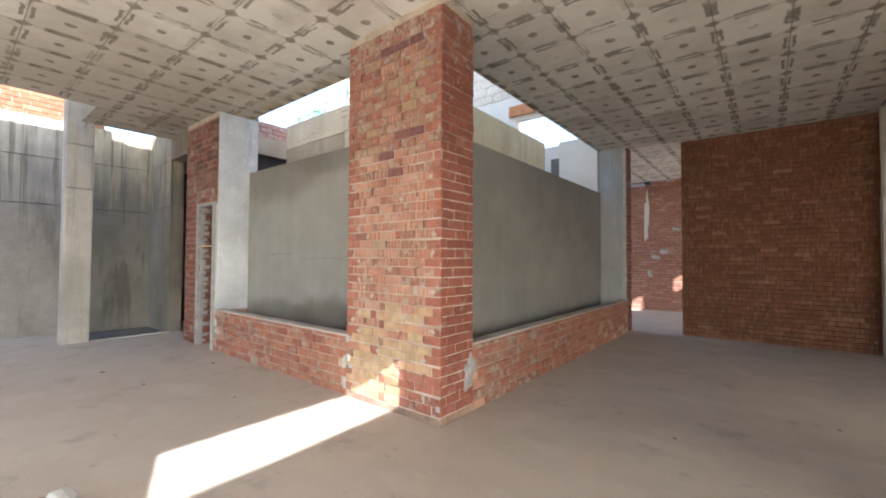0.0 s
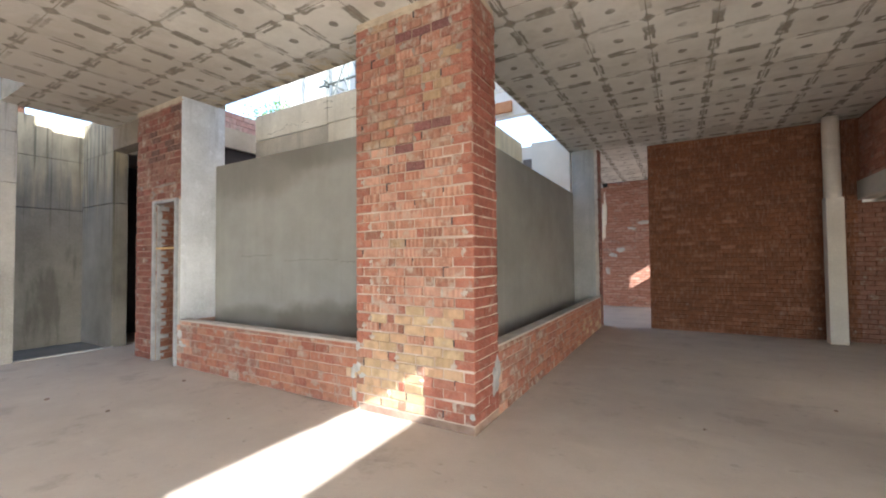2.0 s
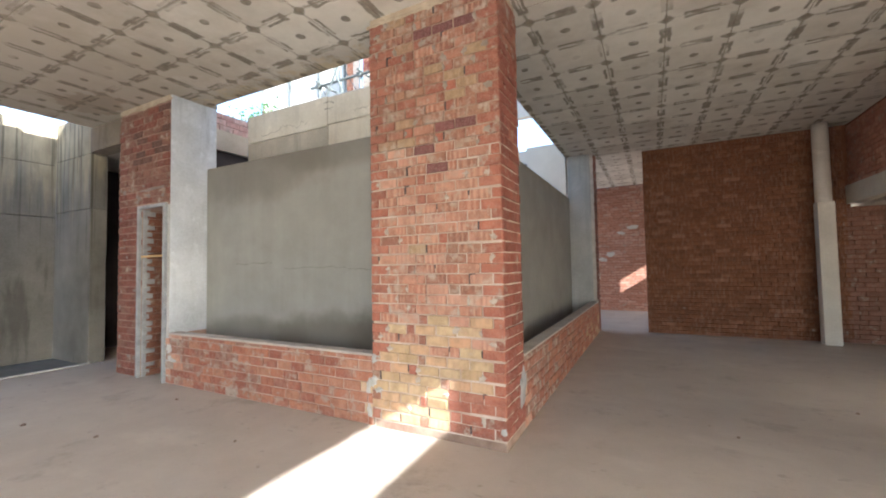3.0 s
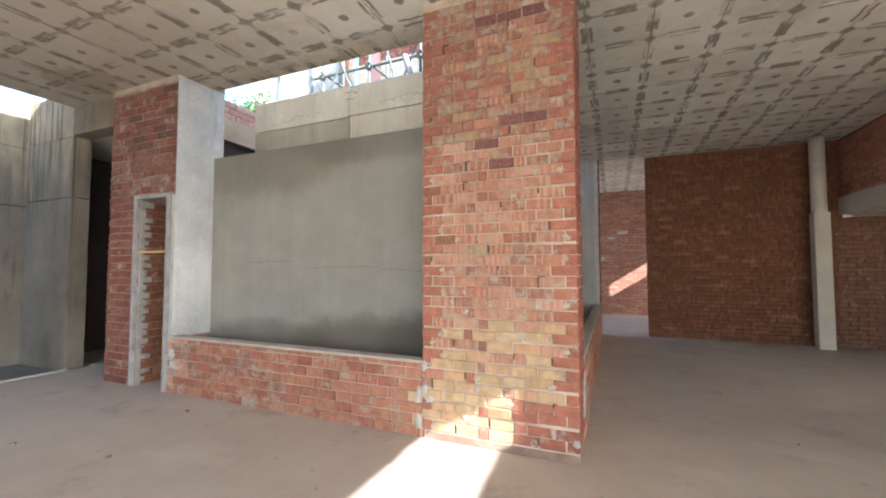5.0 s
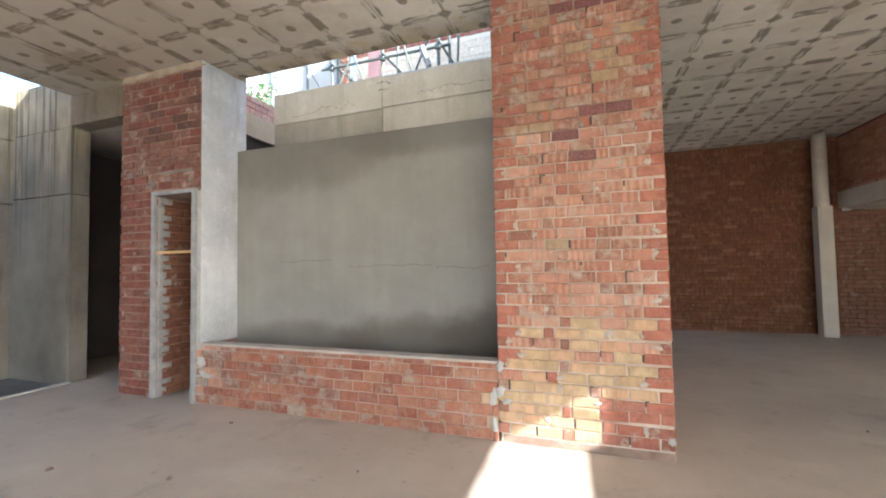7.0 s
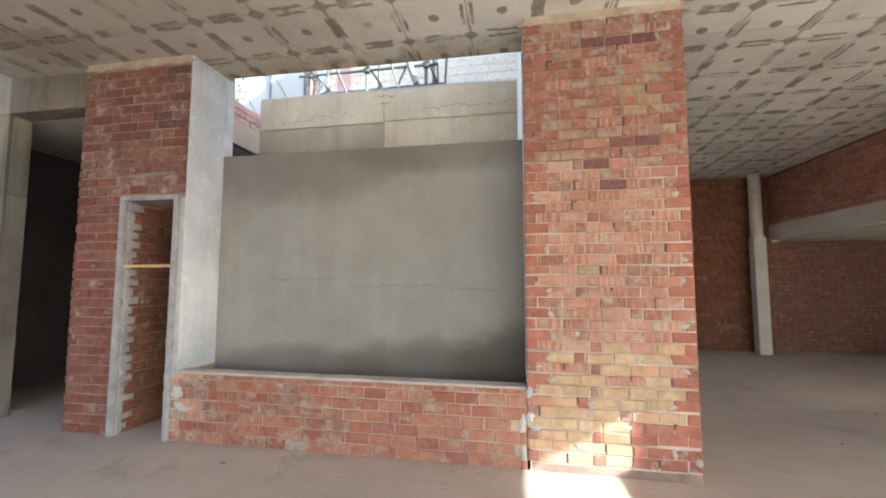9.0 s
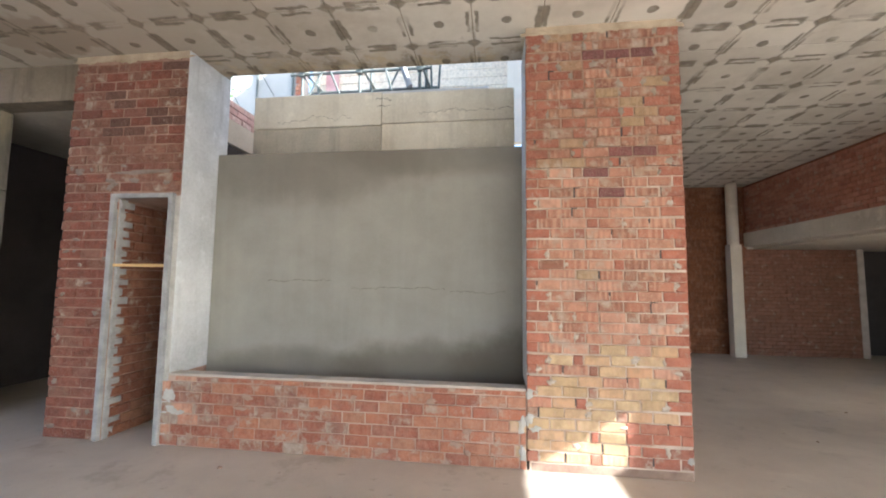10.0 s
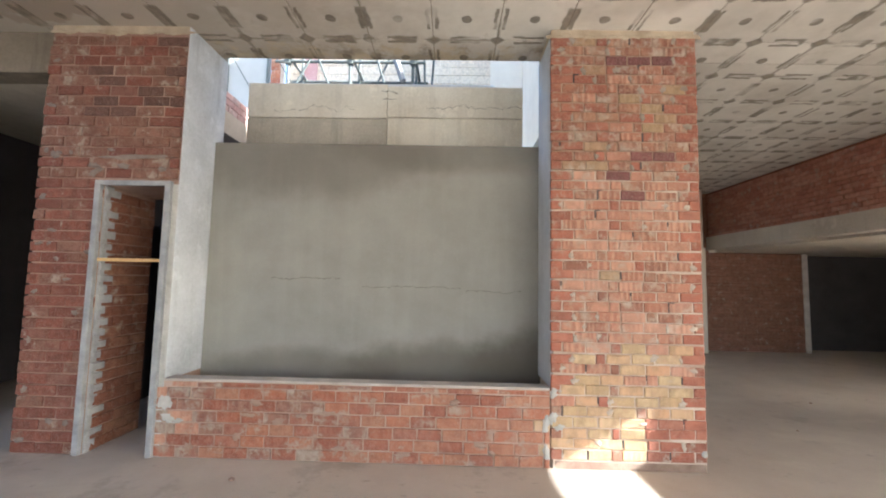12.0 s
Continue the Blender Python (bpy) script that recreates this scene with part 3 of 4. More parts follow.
def pillar_face(seed):
    """Toothed red quoins at both edges, and between them scored bricks with one narrow piece a course."""
    rs = random.Random(seed)
    wide = PX1 - PX0
    k, z = 0, 0.07
    while z < CEIL - 0.075:
        zm = z + PILLAR_ROW / 2
        if k % 2:
            run = [0.175, 0.18, 0.085, 0.185, 0.18, 0.185, 0.175]
        else:
            run = [0.088, 0.185, 0.185, 0.075, 0.185, 0.185, 0.19, 0.09]
        if rs.random() < 0.25:
            run = run[:1] + run[1:-1][::-1] + run[-1:]
        run = [q + rs.uniform(-0.012, 0.012) for q in run]
        total = sum(run)
        s = 0.0
        tilt = rs.gauss(0, 0.0025)
        for n, q in enumerate(run):
            q *= wide / total
            edge = n in (0, len(run) - 1)
            ln, mid = q - rs.uniform(0.009, 0.014), s + q / 2
            ob = new("brick", brick_mesh(ln, PILLAR_ROW - rs.choice((0.007, 0.009, 0.010, 0.013)), 0.03, pillar_brick(mid, zm, ln, edge, rs), rs.randrange(4)))
            ob.parent = pillar
            out = rs.uniform(0.0, 0.004)
            ob.matrix_basis = pillar.matrix_basis.inverted() @ Matrix.Translation((PX0 + mid, FACE + 0.03 - out, zm + rs.uniform(-0.002, 0.002) + tilt * (mid - wide / 2) * 4)) @ Euler((rs.gauss(0, 0.006), rs.gauss(0, 0.009), rs.gauss(0, 0.008))).to_matrix().to_4x4()
            s += q
            if n == len(run) - 1:
                break
            x = PX0 + s
            near_edge = n in (0, len(run) - 2)
            roll = rs.random()
            if roll < (0.34 if near_edge else 0.13):
                blob("joint_smear", (x + rs.uniform(-0.015, 0.015), FACE - 0.001, zm + rs.uniform(-0.012, 0.012)), (1, 0, 0), (0, 0, 1), (0, -1, 0), rs.uniform(0.014, 0.04), rs.uniform(0.018, 0.034), m_smear if zm < 2.2 else m_old_smear, pillar, 0.003, rs.randrange(9999))
            elif roll > 0.92:
                h = rs.uniform(0.012, 0.035)
                boxhole = [(x - 0.006, x + 0.006, FACE - 0.0005, FACE + 0.012, zm + 0.03 - 2 * h, zm + 0.034)]
                if rs.random() < 0.4:
                    boxhole.append((x - 0.005, x + rs.uniform(0.02, 0.06), FACE - 0.0005, FACE + 0.012, zm + 0.035, zm + 0.043))
                under(boxes("open_joint", boxhole, m_black), pillar)
        z += PILLAR_ROW
        k += 1


pillar_face(11)
# Red side bricks, darker than the front: that face's shade is in the colour.
m_side_shaded = brick_material("brick_side_shaded_red", [(0.0, (0.19, 0.052, 0.034)), (0.5, (0.25, 0.07, 0.045)), (1.0, (0.27, 0.09, 0.06))], 0.25, groove=0.0)
lay(pillar, (PX1 - 0.03, FACE + 0.004, 0), 90, PY1 - FACE, 0.07, CEIL - 0.05, 0.2, PILLAR_ROW, lambda s, z, rs: m_quoin_dull if z > 3.1 else m_side_shaded, 12, rough=1.5, gap=0.009)
for k, (x, z, ru, rv) in enumerate(((-3.275, 0.57, 0.035, 0.04), (-3.28, 0.38, 0.03, 0.055), (-3.23, 0.31, 0.04, 0.025), (-2.125, 0.14, 0.02, 0.035))):
    blob("mortar_smear", (x, FACE - 0.002, z), (1, 0, 0), (0, 0, 1), (0, -1, 0), ru, rv, m_cement, pillar, 0.003, k)
# the dusty bed under the lowest course
under(boxes("base_course", [(PX0 + 0.03, PX1 - 0.004, FACE + 0.004, PY1 - 0.012, 0.0, 0.066)], m_foot, bevel=0.012), pillar)
blob("cement_patch", (PX1 + 0.002, 3.02, 0.36), (0, 1, 0), (0, 0, 1), (1, 0, 0), 0.08, 0.16, m_dab, pillar, 0.008, 31)

# ---- low brick walls under the openings ----
ROW = 0.0905
low_left = thing("low_wall", -4.8, FACE, 0, "low red brick parapet with a cement coping", "low wall", "low walls")
under(boxes("core", [(-6.36, PX0, FACE + 0.010, 2.74, 0, SILL - 0.02)], m_mortar_rose), low_left)
under(boxes("coping", [(-6.352, PX0, FACE + 0.006, 2.75, SILL - 0.02, SILL)], m_coping, bevel=0.006), low_left)


m_low = brick_material("brick_low_orange", [(0.0, (0.33, 0.115, 0.066)), (0.5, (0.385, 0.15, 0.086)), (1.0, (0.36, 0.175, 0.11))], 0.42, groove=0.06)
m_low_dull = brick_material("brick_low_dull", [(0.0, (0.22, 0.088, 0.058)), (0.5, (0.27, 0.12, 0.084)), (1.0, (0.26, 0.135, 0.10))], 0.7, groove=0.06)
m_low_red = brick_material("brick_low_red", [(0.0, (0.25, 0.085, 0.053)), (0.5, (0.32, 0.115, 0.07)), (1.0, (0.30, 0.125, 0.085))], 0.38, groove=0.06)


def low_brick(s, z, rs):
    if s > 2.85:
        return rs.choice((m_low, m_low, m_low, m_buff)) if z < 0.4 else m_low
    if s < 0.3 and rs.random() < 0.4:
        return m_pale
    if rs.random() > s / 2.2:
        return rs.choice((m_low_dull, m_low_dull, m_low_red))
    return rs.choice((m_low, m_low, m_low_red, m_low, m_low_red))


lay(low_left, (-6.42, FACE + 0.03, 0), 0, 3.12, 0.0, 6 * ROW, 0.192, ROW, low_brick, 21, gap=0.011)
lay(low_left, (-6.30, FACE + 0.03, 0), 0, 3.0, 6 * ROW, 6 * ROW + 0.042, 0.20, 0.042, low_brick, 23, gap=0.010)
rs_dab = random.Random(8)
for k in range(16):
    blob("joint_smear", (rs_dab.uniform(-6.3, -3.5), FACE - 0.001, ROW * rs_dab.randrange(1, 6) + rs_dab.uniform(-0.03, 0.03)), (1, 0, 0), (0, 0, 1), (0, -1, 0), rs_dab.uniform(0.02, 0.07), rs_dab.uniform(0.016, 0.034), m_low_smear, low_left, 0.004, 340 + k)
for k, (x, z, ru, rv) in enumerate(((-6.3, 0.30, 0.05, 0.035), (-6.33, 0.42, 0.05, 0.07), (-6.22, 0.28, 0.04, 0.02), (-3.33, 0.12, 0.03, 0.05), (-3.335, 0.33, 0.03, 0.06))):
    blob("mortar_smear", (x, FACE - 0.002, z), (1, 0, 0), (0, 0, 1), (0, -1, 0), ru, rv, m_cement, low_left, 0.004, 50 + k)
low_right = thing("low_wall", PX1, 5.7, 0, "low red brick parapet with a cement coping", "low wall", "low walls")
under(boxes("core", [(-2.23, PX1 - 0.010, PY1, 8.26, 0, SILL - 0.02)], m_mortar_rose), low_right)
under(boxes("coping", [(-2.24, PX1 - 0.006, PY1, 8.26, SILL - 0.02, SILL)], m_coping, bevel=0.006), low_right)
lay(low_right, (PX1 - 0.03, PY1, 0), 90, 8.26 - PY1, 0.0, 6 * ROW, 0.192, ROW, low_brick, 22, gap=0.011)
lay(low_right, (PX1 - 0.03, PY1, 0), 90, 8.26 - PY1, 6 * ROW, 6 * ROW + 0.042, 0.20, 0.042, low_brick, 24, gap=0.010)

# ---- rendered walls of the planter behind the openings ----
# Bed made near-black so the gap's shade reads deep on the wall behind.
boxes("planter_bed", [(-6.352, -2.3, 2.75, 3.08, -0.02, 0.05), (-2.6, -2.24, 3.10, 8.26, -0.02, 0.05)], m_black, kind="structure", label="bed between parapet and rendered wall, shade painted near-black", category="ground")
boxes("wall_rendered_1", [(-6.352, -2.60, 3.08, 3.30, -0.02, 2.69)], m_render_damp_shade, kind="structure", label="smooth grey cement rendered wall behind the opening", category="wall", bevel=0.012)
boxes("wall_rendered_2", [(-2.80, -2.60, 3.30, 8.26, -0.02, 2.685)], m_render, kind="structure", label="smooth grey cement rendered wall behind the opening", category="wall", bevel=0.012)

# ---- left pier with the narrow doorway ----
LX0, LX1 = -7.55, -6.35
pier = thing("brick_pier", (LX0 + LX1) / 2, FACE, 0, "red brick pier with a narrow framed doorway", "pier")
DX0, DX1, DH = -6.975, -6.44, 2.15
under(boxes("core", [(LX0 + 0.022, DX0, FACE + 0.010, 3.2, 0, CEIL + 0.004), (DX1, LX1 - 0.004, FACE + 0.02, 3.2, 0, CEIL + 0.004), (DX0, DX1, FACE + 0.010, 3.2, DH, CEIL + 0.004)], m_mortar_pier), pier)


m_pier = brick_material("brick_dull_red", [(0.0, (0.15, 0.047, 0.033)), (0.4, (0.195, 0.062, 0.042)), (0.8, (0.235, 0.082, 0.055)), (1.0, (0.19, 0.083, 0.06))], 0.14, groove=0.0)
m_pier_worn = brick_material("brick_dull_brown", [(0.0, (0.17, 0.075, 0.05)), (1.0, (0.225, 0.108, 0.076))], 0.42, groove=0.0)


m_pier_dark = brick_material("brick_burnt_brown", [(0.0, (0.095, 0.045, 0.036)), (1.0, (0.15, 0.07, 0.052))], 0.12, groove=0.0)


def pier_brick(s, z, rs):
    if z > 2.45 and s > 0.45 and rs.random() < 0.4:
        return m_pier_dark
    if z > 2.2 and rs.random() < 0.5:
        return m_pier_worn
    return rs.choice((m_pier, m_pier, m_pier, m_pier, m_pier_worn, m_pier))


lay(pier, (LX0, FACE + 0.03, 0), 0, LX1 - LX0 - 0.01, 0.0, CEIL - 0.05, 0.225, 0.0884, pier_brick, 31, gap=0.012, holes=((DX0 - LX0 - 0.06, DX1 - LX0 + 0.2, -1, DH + 0.02),))
lay(pier, (LX0, FACE + 0.03, 0), 0, DX0 - LX0 - 0.05, 0.0, DH + 0.06, 0.225, 0.0884, pier_brick, 32, gap=0.013)
lay(pier, (DX0 - 0.012, FACE + 0.06, 0), 90, 0.52, 0.0, DH, 0.225, 0.0884, pier_brick, 33, joined=brick_material("brick_reveal_joined", [(0.0, (0.17, 0.06, 0.035)), (0.5, (0.21, 0.08, 0.045)), (1.0, (0.25, 0.12, 0.07))], 0.3, True, 0.0))
under(boxes("top_bed", [(LX0 + 0.012, LX1 - 0.006, FACE + 0.003, FACE + 0.03, CEIL - 0.05, CEIL + 0.003)], m_cream, bevel=0.006), pier)
rs_head = random.Random(16)
for k in range(11):
    blob("bed_lump", (LX0 + 0.07 + 0.108 * k, FACE + 0.002, CEIL - 0.045 - rs_head.uniform(0.0, 0.02)), (1, 0, 0), (0, 0, 1), (0, -1, 0), rs_head.uniform(0.05, 0.09), rs_head.uniform(0.012, 0.026), m_cream, pier, 0.005, 430 + k)
under(boxes("rendered_cheek", [(LX1 - 0.004, LX1 + 0.003, FACE + 0.012, 3.205, SILL - 0.02, CEIL + 0.003)], m_cheek), pier)
under(boxes("corner_render", [(DX1 + 0.012, LX1 - 0.002, FACE + 0.006, FACE + 0.03, 0.0, DH + 0.02)], m_cement, bevel=0.005), pier)
lay(pier, (DX1 + 0.044, FACE + 0.03, 0), 0, LX1 - DX1 - 0.05, 0.0, DH - 0.55, 0.2, 0.0884, pier_brick, 35, gap=0.02)
rs_pier = random.Random(12)
for k in range(26):
    x, z = (LX0 + rs_pier.uniform(0.06, 0.09), 0.1 + 0.13 * k) if k % 3 == 0 else (LX0 + rs_pier.uniform(0.1, 0.5), rs_pier.uniform(0.2, 2.3))
    if k % 3 == 1:
        x, z = LX0 + rs_pier.uniform(0.1, 1.1), rs_pier.uniform(2.25, 2.5)
    blob("joint_smear", (x, FACE - 0.001, z), (1, 0, 0), (0, 0, 1), (0, -1, 0), rs_pier.uniform(0.02, 0.045), rs_pier.uniform(0.014, 0.03), m_pier_smear, pier, 0.004, 370 + k)
blob("joint_smear", (-6.72, FACE - 0.001, 2.395), (1, 0, 0), (0, 0, 1), (0, -1, 0), 0.28, 0.022, m_pier_smear, pier, 0.004, 399)
frame_set = thing("door_frame", (DX0 + DX1) / 2, FACE, 0, "bare grey metal door frame with a wooden brace", "door frame")
under(boxes("jamb", [(DX0 - 0.05, DX0 - 0.002, FACE - 0.028, FACE + 0.014, 0.0, DH + 0.04)], m_frame, bevel=0.004), frame_set)
under(boxes("jamb", [(DX1 - 0.002, DX1 + 0.045, FACE - 0.028, FACE + 0.014, 0.0, DH + 0.04)], m_frame, bevel=0.004), frame_set)
under(boxes("head", [(DX0 - 0.002, DX1 - 0.002, FACE - 0.026, FACE + 0.014, DH, DH + 0.04)], m_frame, bevel=0.004), frame_set)
under(boxes("brace", [(DX0 - 0.002, DX1 - 0.002, FACE + 0.0, FACE + 0.05, 1.525, 1.55)], m_wood, bevel=0.003), frame_set)
under(boxes("toothing", [(DX0 - 0.004, DX0 + 0.012, FACE + 0.016, FACE + 0.10, 0.0, DH)], m_dab, bevel=0.004), pier)
rs_tooth = random.Random(71)
for k in range(25):
    z = 0.03 + k * 0.0884 + rs_tooth.uniform(-0.008, 0.008)
    if z > DH - 0.06:
        break
    deep = rs_tooth.uniform(0.05, 0.10) if k % 2 else rs_tooth.uniform(0.02, 0.05)
    under(boxes("mortar_dab", [(DX0 - 0.004, DX0 + rs_tooth.uniform(0.016, 0.028), FACE + 0.02, FACE + 0.075 + deep, z, z + rs_tooth.uniform(0.045, 0.07))], m_dab, bevel=0.008), pier)

# ---- rooms left unlit behind the pier, their shade painted near-black ----
boxes("wall_dark_room", [(-9.9, -6.55, 7.9, 8.1, -0.1, 3.2), (-9.95, -9.85, 2.95, 8.1, -0.1, 3.2), (-6.60, -6.45, 3.205, 8.0, -0.1, 2.9), (-7.15, -7.0, 3.225, 7.9, 1.9, 3.18), (-9.9, -6.45, 8.0, 8.1, -0.1, 3.2), (-7.75, -7.60, 3.205, 7.9, -0.1, 3.2), (-7.6, -6.6, 4.6, 4.75, -0.1, 3.2)], m_black, kind="structure", label="near-black walls painting in the dark of the unlit store room", category="wall")
boxes("slab_left", [(-7.3, -6.95, 3.225, 8.1, 3.184, 3.50)], m_slab_edge, kind="structure", label="beige cast slab edge over the store room", category="slab")
boxes("ceiling_dark_room", [(-9.95, -7.302, 3.225, 8.1, 3.18, 3.50), (-9.95, -7.59, 2.955, 3.225, 3.18, 3.50)], m_beam, kind="structure", label="unlit rough ceiling of the store room", category="ceiling")

# ---- concrete light well on the left ----


def weathered(name, low, high, cream, fade, strength):
    """Old shuttered concrete: cream above, grey below, with dark runs of rain from the top."""
    m = Mat(name, 0.88)
    clouds, fine = m.noise(1.3, 7, 0.62), m.noise(50, 4)
    v = m.math('ADD', m.math('MULTIPLY', clouds, 0.75), m.math('MULTIPLY', fine, 0.25))
    c = m.ramp(v, [(0.32, low), (0.66, high)])
    wash = m.noise(1.0, 6, 0.65, m.scale((5.0, 5.0, 0.4)))
    up = m.step(m.math('ADD', m.axis(2), m.math('MULTIPLY', m.math('SUBTRACT', wash, 0.5), 2.8)), fade - 0.35, fade + 0.55)
    c = m.mix(m.math('MULTIPLY', up, 0.85), c, m.ramp(m.noise(2.4, 6, 0.65, m.scale((1.6, 1.6, 0.7))), [(0.35, tuple(x * 0.62 for x in cream)), (0.62, cream)]))
    runs = m.noise(1.0, 5, 0.65, m.scale((13.0, 13.0, 0.28)))
    reach = m.step(m.math('ADD', m.axis(2), m.math('MULTIPLY', m.math('SUBTRACT', m.noise(1.0, 3, 0.6, m.scale((6.0, 6.0, 0.2))), 0.5), 3.4)), 1.5, 2.7)
    c = m.mix(m.math('MULTIPLY', m.math('MULTIPLY', m.step(runs, 0.52, 0.62), reach), strength), c, (0.075, 0.07, 0.05))
    c = m.mix(m.step(m.noise(0.9, 5, 0.6, m.scale((2.6, 2.6, 0.5))), 0.54, 0.66, 0.0, 0.5), c, tuple(x * 0.5 for x in low))
    m.colour(c)
    return m.bump(m.math('ADD', fine, m.math('MULTIPLY', clouds, 2.0)), 0.004).m


m_damp = weathered("damp_concrete_wall", (0.118, 0.113, 0.098), (0.222, 0.216, 0.192), (0.42, 0.37, 0.255), 2.7, 0.7)
m_west = weathered("retaining_concrete", (0.155, 0.15, 0.142), (0.285, 0.278, 0.264), (0.40, 0.375, 0.31), 2.9, 0.6)


def tiers(y0, y1, cuts, deep):
    """Boxes for a wall at x = -9.87, cast in lifts with a hairline between them."""
    out = []
    for k in range(len(cuts) - 1):
        out.append((-10.25, -9.87 - deep * (k % 2), y0, y1, cuts[k] + 0.004, cuts[k + 1] - 0.004))
    return out


def cast_wall(name, place, label, lifts, mat):
    """A concrete wall whose lifts are parts."""
    e = thing(name, *place, label, "wall", kind="structure")
    for lift in lifts:
        under(boxes("concrete_lift", [lift], mat, bevel=0.01), e)


cast_wall("wall_concrete_west", (-9.87, -2.2, 0), "rain-streaked shuttered concrete retaining wall", tiers(-6.0, 1.5, (-0.2, 2.28, 3.10, 3.80), 0.006), m_west)
cast_wall("wall_concrete_well", (-9.87, 2.2, 0), "damp streaked concrete wall of the light well", tiers(1.504, 3.0, (-0.2, 2.26, 3.12, 3.80), -0.004), m_damp)
cast_wall("wall_concrete_north", (-9.2, 2.74, 0), "stained shuttered concrete wall of the light well", [(-9.864, -8.66, 2.74, 2.95, -0.2, 2.316), (-9.863, -8.66, 2.735, 2.95, 2.324, 3.16), (-9.864, -8.66, 2.74, 2.95, 3.168, 3.80)], m_damp)
m_lintel = concrete("stained_lintel_concrete", (0.15, 0.125, 0.095), (0.26, 0.222, 0.17), 0.3)
boxes("lintel", [(-8.66, LX0 + 0.02, 2.72, 2.95, 3.17, CEIL + 0.004)], m_lintel, kind="structure", label="concrete lintel over the dark doorway", category="lintel", bevel=0.01)
boxes("pier_concrete", [(-8.86, -8.56, 1.27, 1.61, -0.1, 2.446), (-8.862, -8.556, 1.268, 1.612, 2.452, 3.146), (-8.858, -8.562, 1.272, 1.608, 3.152, 4.6)], m_pier_concrete, kind="structure", label="slender raw concrete pier at the light well", category="pier", bevel=0.012)
brick_west = thing("wall_brick_west", -10.1, 0, 3.80, "red brick wall above the retaining wall", "wall", kind="structure")
under(boxes("core", [(-10.25, -9.93, -6.0, 2.0, 3.80, 4.5)], m_mortar), brick_west)
lay(brick_west, (-9.94, -1.5, 0), 90, 3.5, 3.80, 4.5, 0.225, 0.0884, pier_brick, 41, joined=m_dark_j)

# ---- right: brick wall, round column, lintel wall ----
BW = 8.56
wall_e = thing("wall_brick_north", 0.2, BW, 0, "dark red-brown brick partition wall in shade", "wall", kind="structure")
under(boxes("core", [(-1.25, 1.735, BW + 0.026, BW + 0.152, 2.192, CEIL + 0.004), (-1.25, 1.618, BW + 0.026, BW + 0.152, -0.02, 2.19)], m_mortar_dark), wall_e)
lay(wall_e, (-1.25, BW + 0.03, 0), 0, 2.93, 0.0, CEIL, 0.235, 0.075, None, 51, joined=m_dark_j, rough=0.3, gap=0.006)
wall_s = thing("wall_brick_store", 2.6, BW, 0, "dim brown brick wall under the low slab", "wall", kind="structure")
under(boxes("core", [(1.62, 3.78, BW + 0.024, BW + 0.15, -0.02, 2.188)], m_mortar_dark), wall_s)
under(boxes("reveal", [(3.78, 3.90, BW - 0.004, BW + 0.15, -0.02, 2.19)], m_coping, bevel=0.006), wall_s)
lay(wall_s, (1.62, BW + 0.03, 0), 0, 2.16, 0.0, 2.185, 0.235, 0.075, None, 52, joined=brick_material("brick_store_joined", [(0.0, (0.19, 0.085, 0.056)), (1.0, (0.26, 0.12, 0.082))], 0.3, True, 0.05), rough=0.3)
wall_l = thing("wall_brick_east", 1.62, 6.2, 2.5, "red brick wall resting on a concrete lintel", "wall", kind="structure")
under(boxes("core", [(1.734, 1.88, 3.9, BW + 0.15, 2.51, CEIL + 0.3)], m_mortar_dark), wall_l)
lay(wall_l, (1.74, BW, 0), -90, BW - 3.9, 2.52, CEIL, 0.235, 0.075, None, 53, joined=brick_material("brick_lintel_joined", [(0.0, (0.33, 0.125, 0.085)), (0.5, (0.41, 0.165, 0.112)), (1.0, (0.47, 0.24, 0.175))], 0.3, True, 0.05), rough=0.3)
under(boxes("lintel_beam", [(1.68, 1.88, 3.9, BW + 0.02, 2.235, 2.53)], m_beam, bevel=0.01), wall_l)
boxes("slab_low", [(1.882, 7.0, 3.86, 9.2, 2.19, 2.45)], m_beam, kind="structure", label="low concrete slab over the store", category="slab")
# Unseen slab added outside to keep direct sun out of openings below it.
boxes("sun_shade_slab", [(1.745, 6.6, -1.95, 3.86, 2.62, 2.735), (1.82, 6.9, 3.86, 3.98, 2.45, 2.735)], m_slab_edge, kind="structure", label="unseen thin concrete slab added to keep sun off the east openings", category="roof")
# Near-black paints the store's dark; the last wall is added to block light.
boxes("wall_store", [(6.8, 7.0, 3.9, 9.2, -0.02, 2.19), (3.78, 6.8, 9.05, 9.2, -0.02, 2.19), (3.78, 3.90, 8.72, 9.05, -0.02, 2.19), (4.3, 6.8, 3.99, 4.12, -0.02, 2.19)], m_black, kind="structure", label="near-black walls painting in the dark of the unlit store", category="wall")


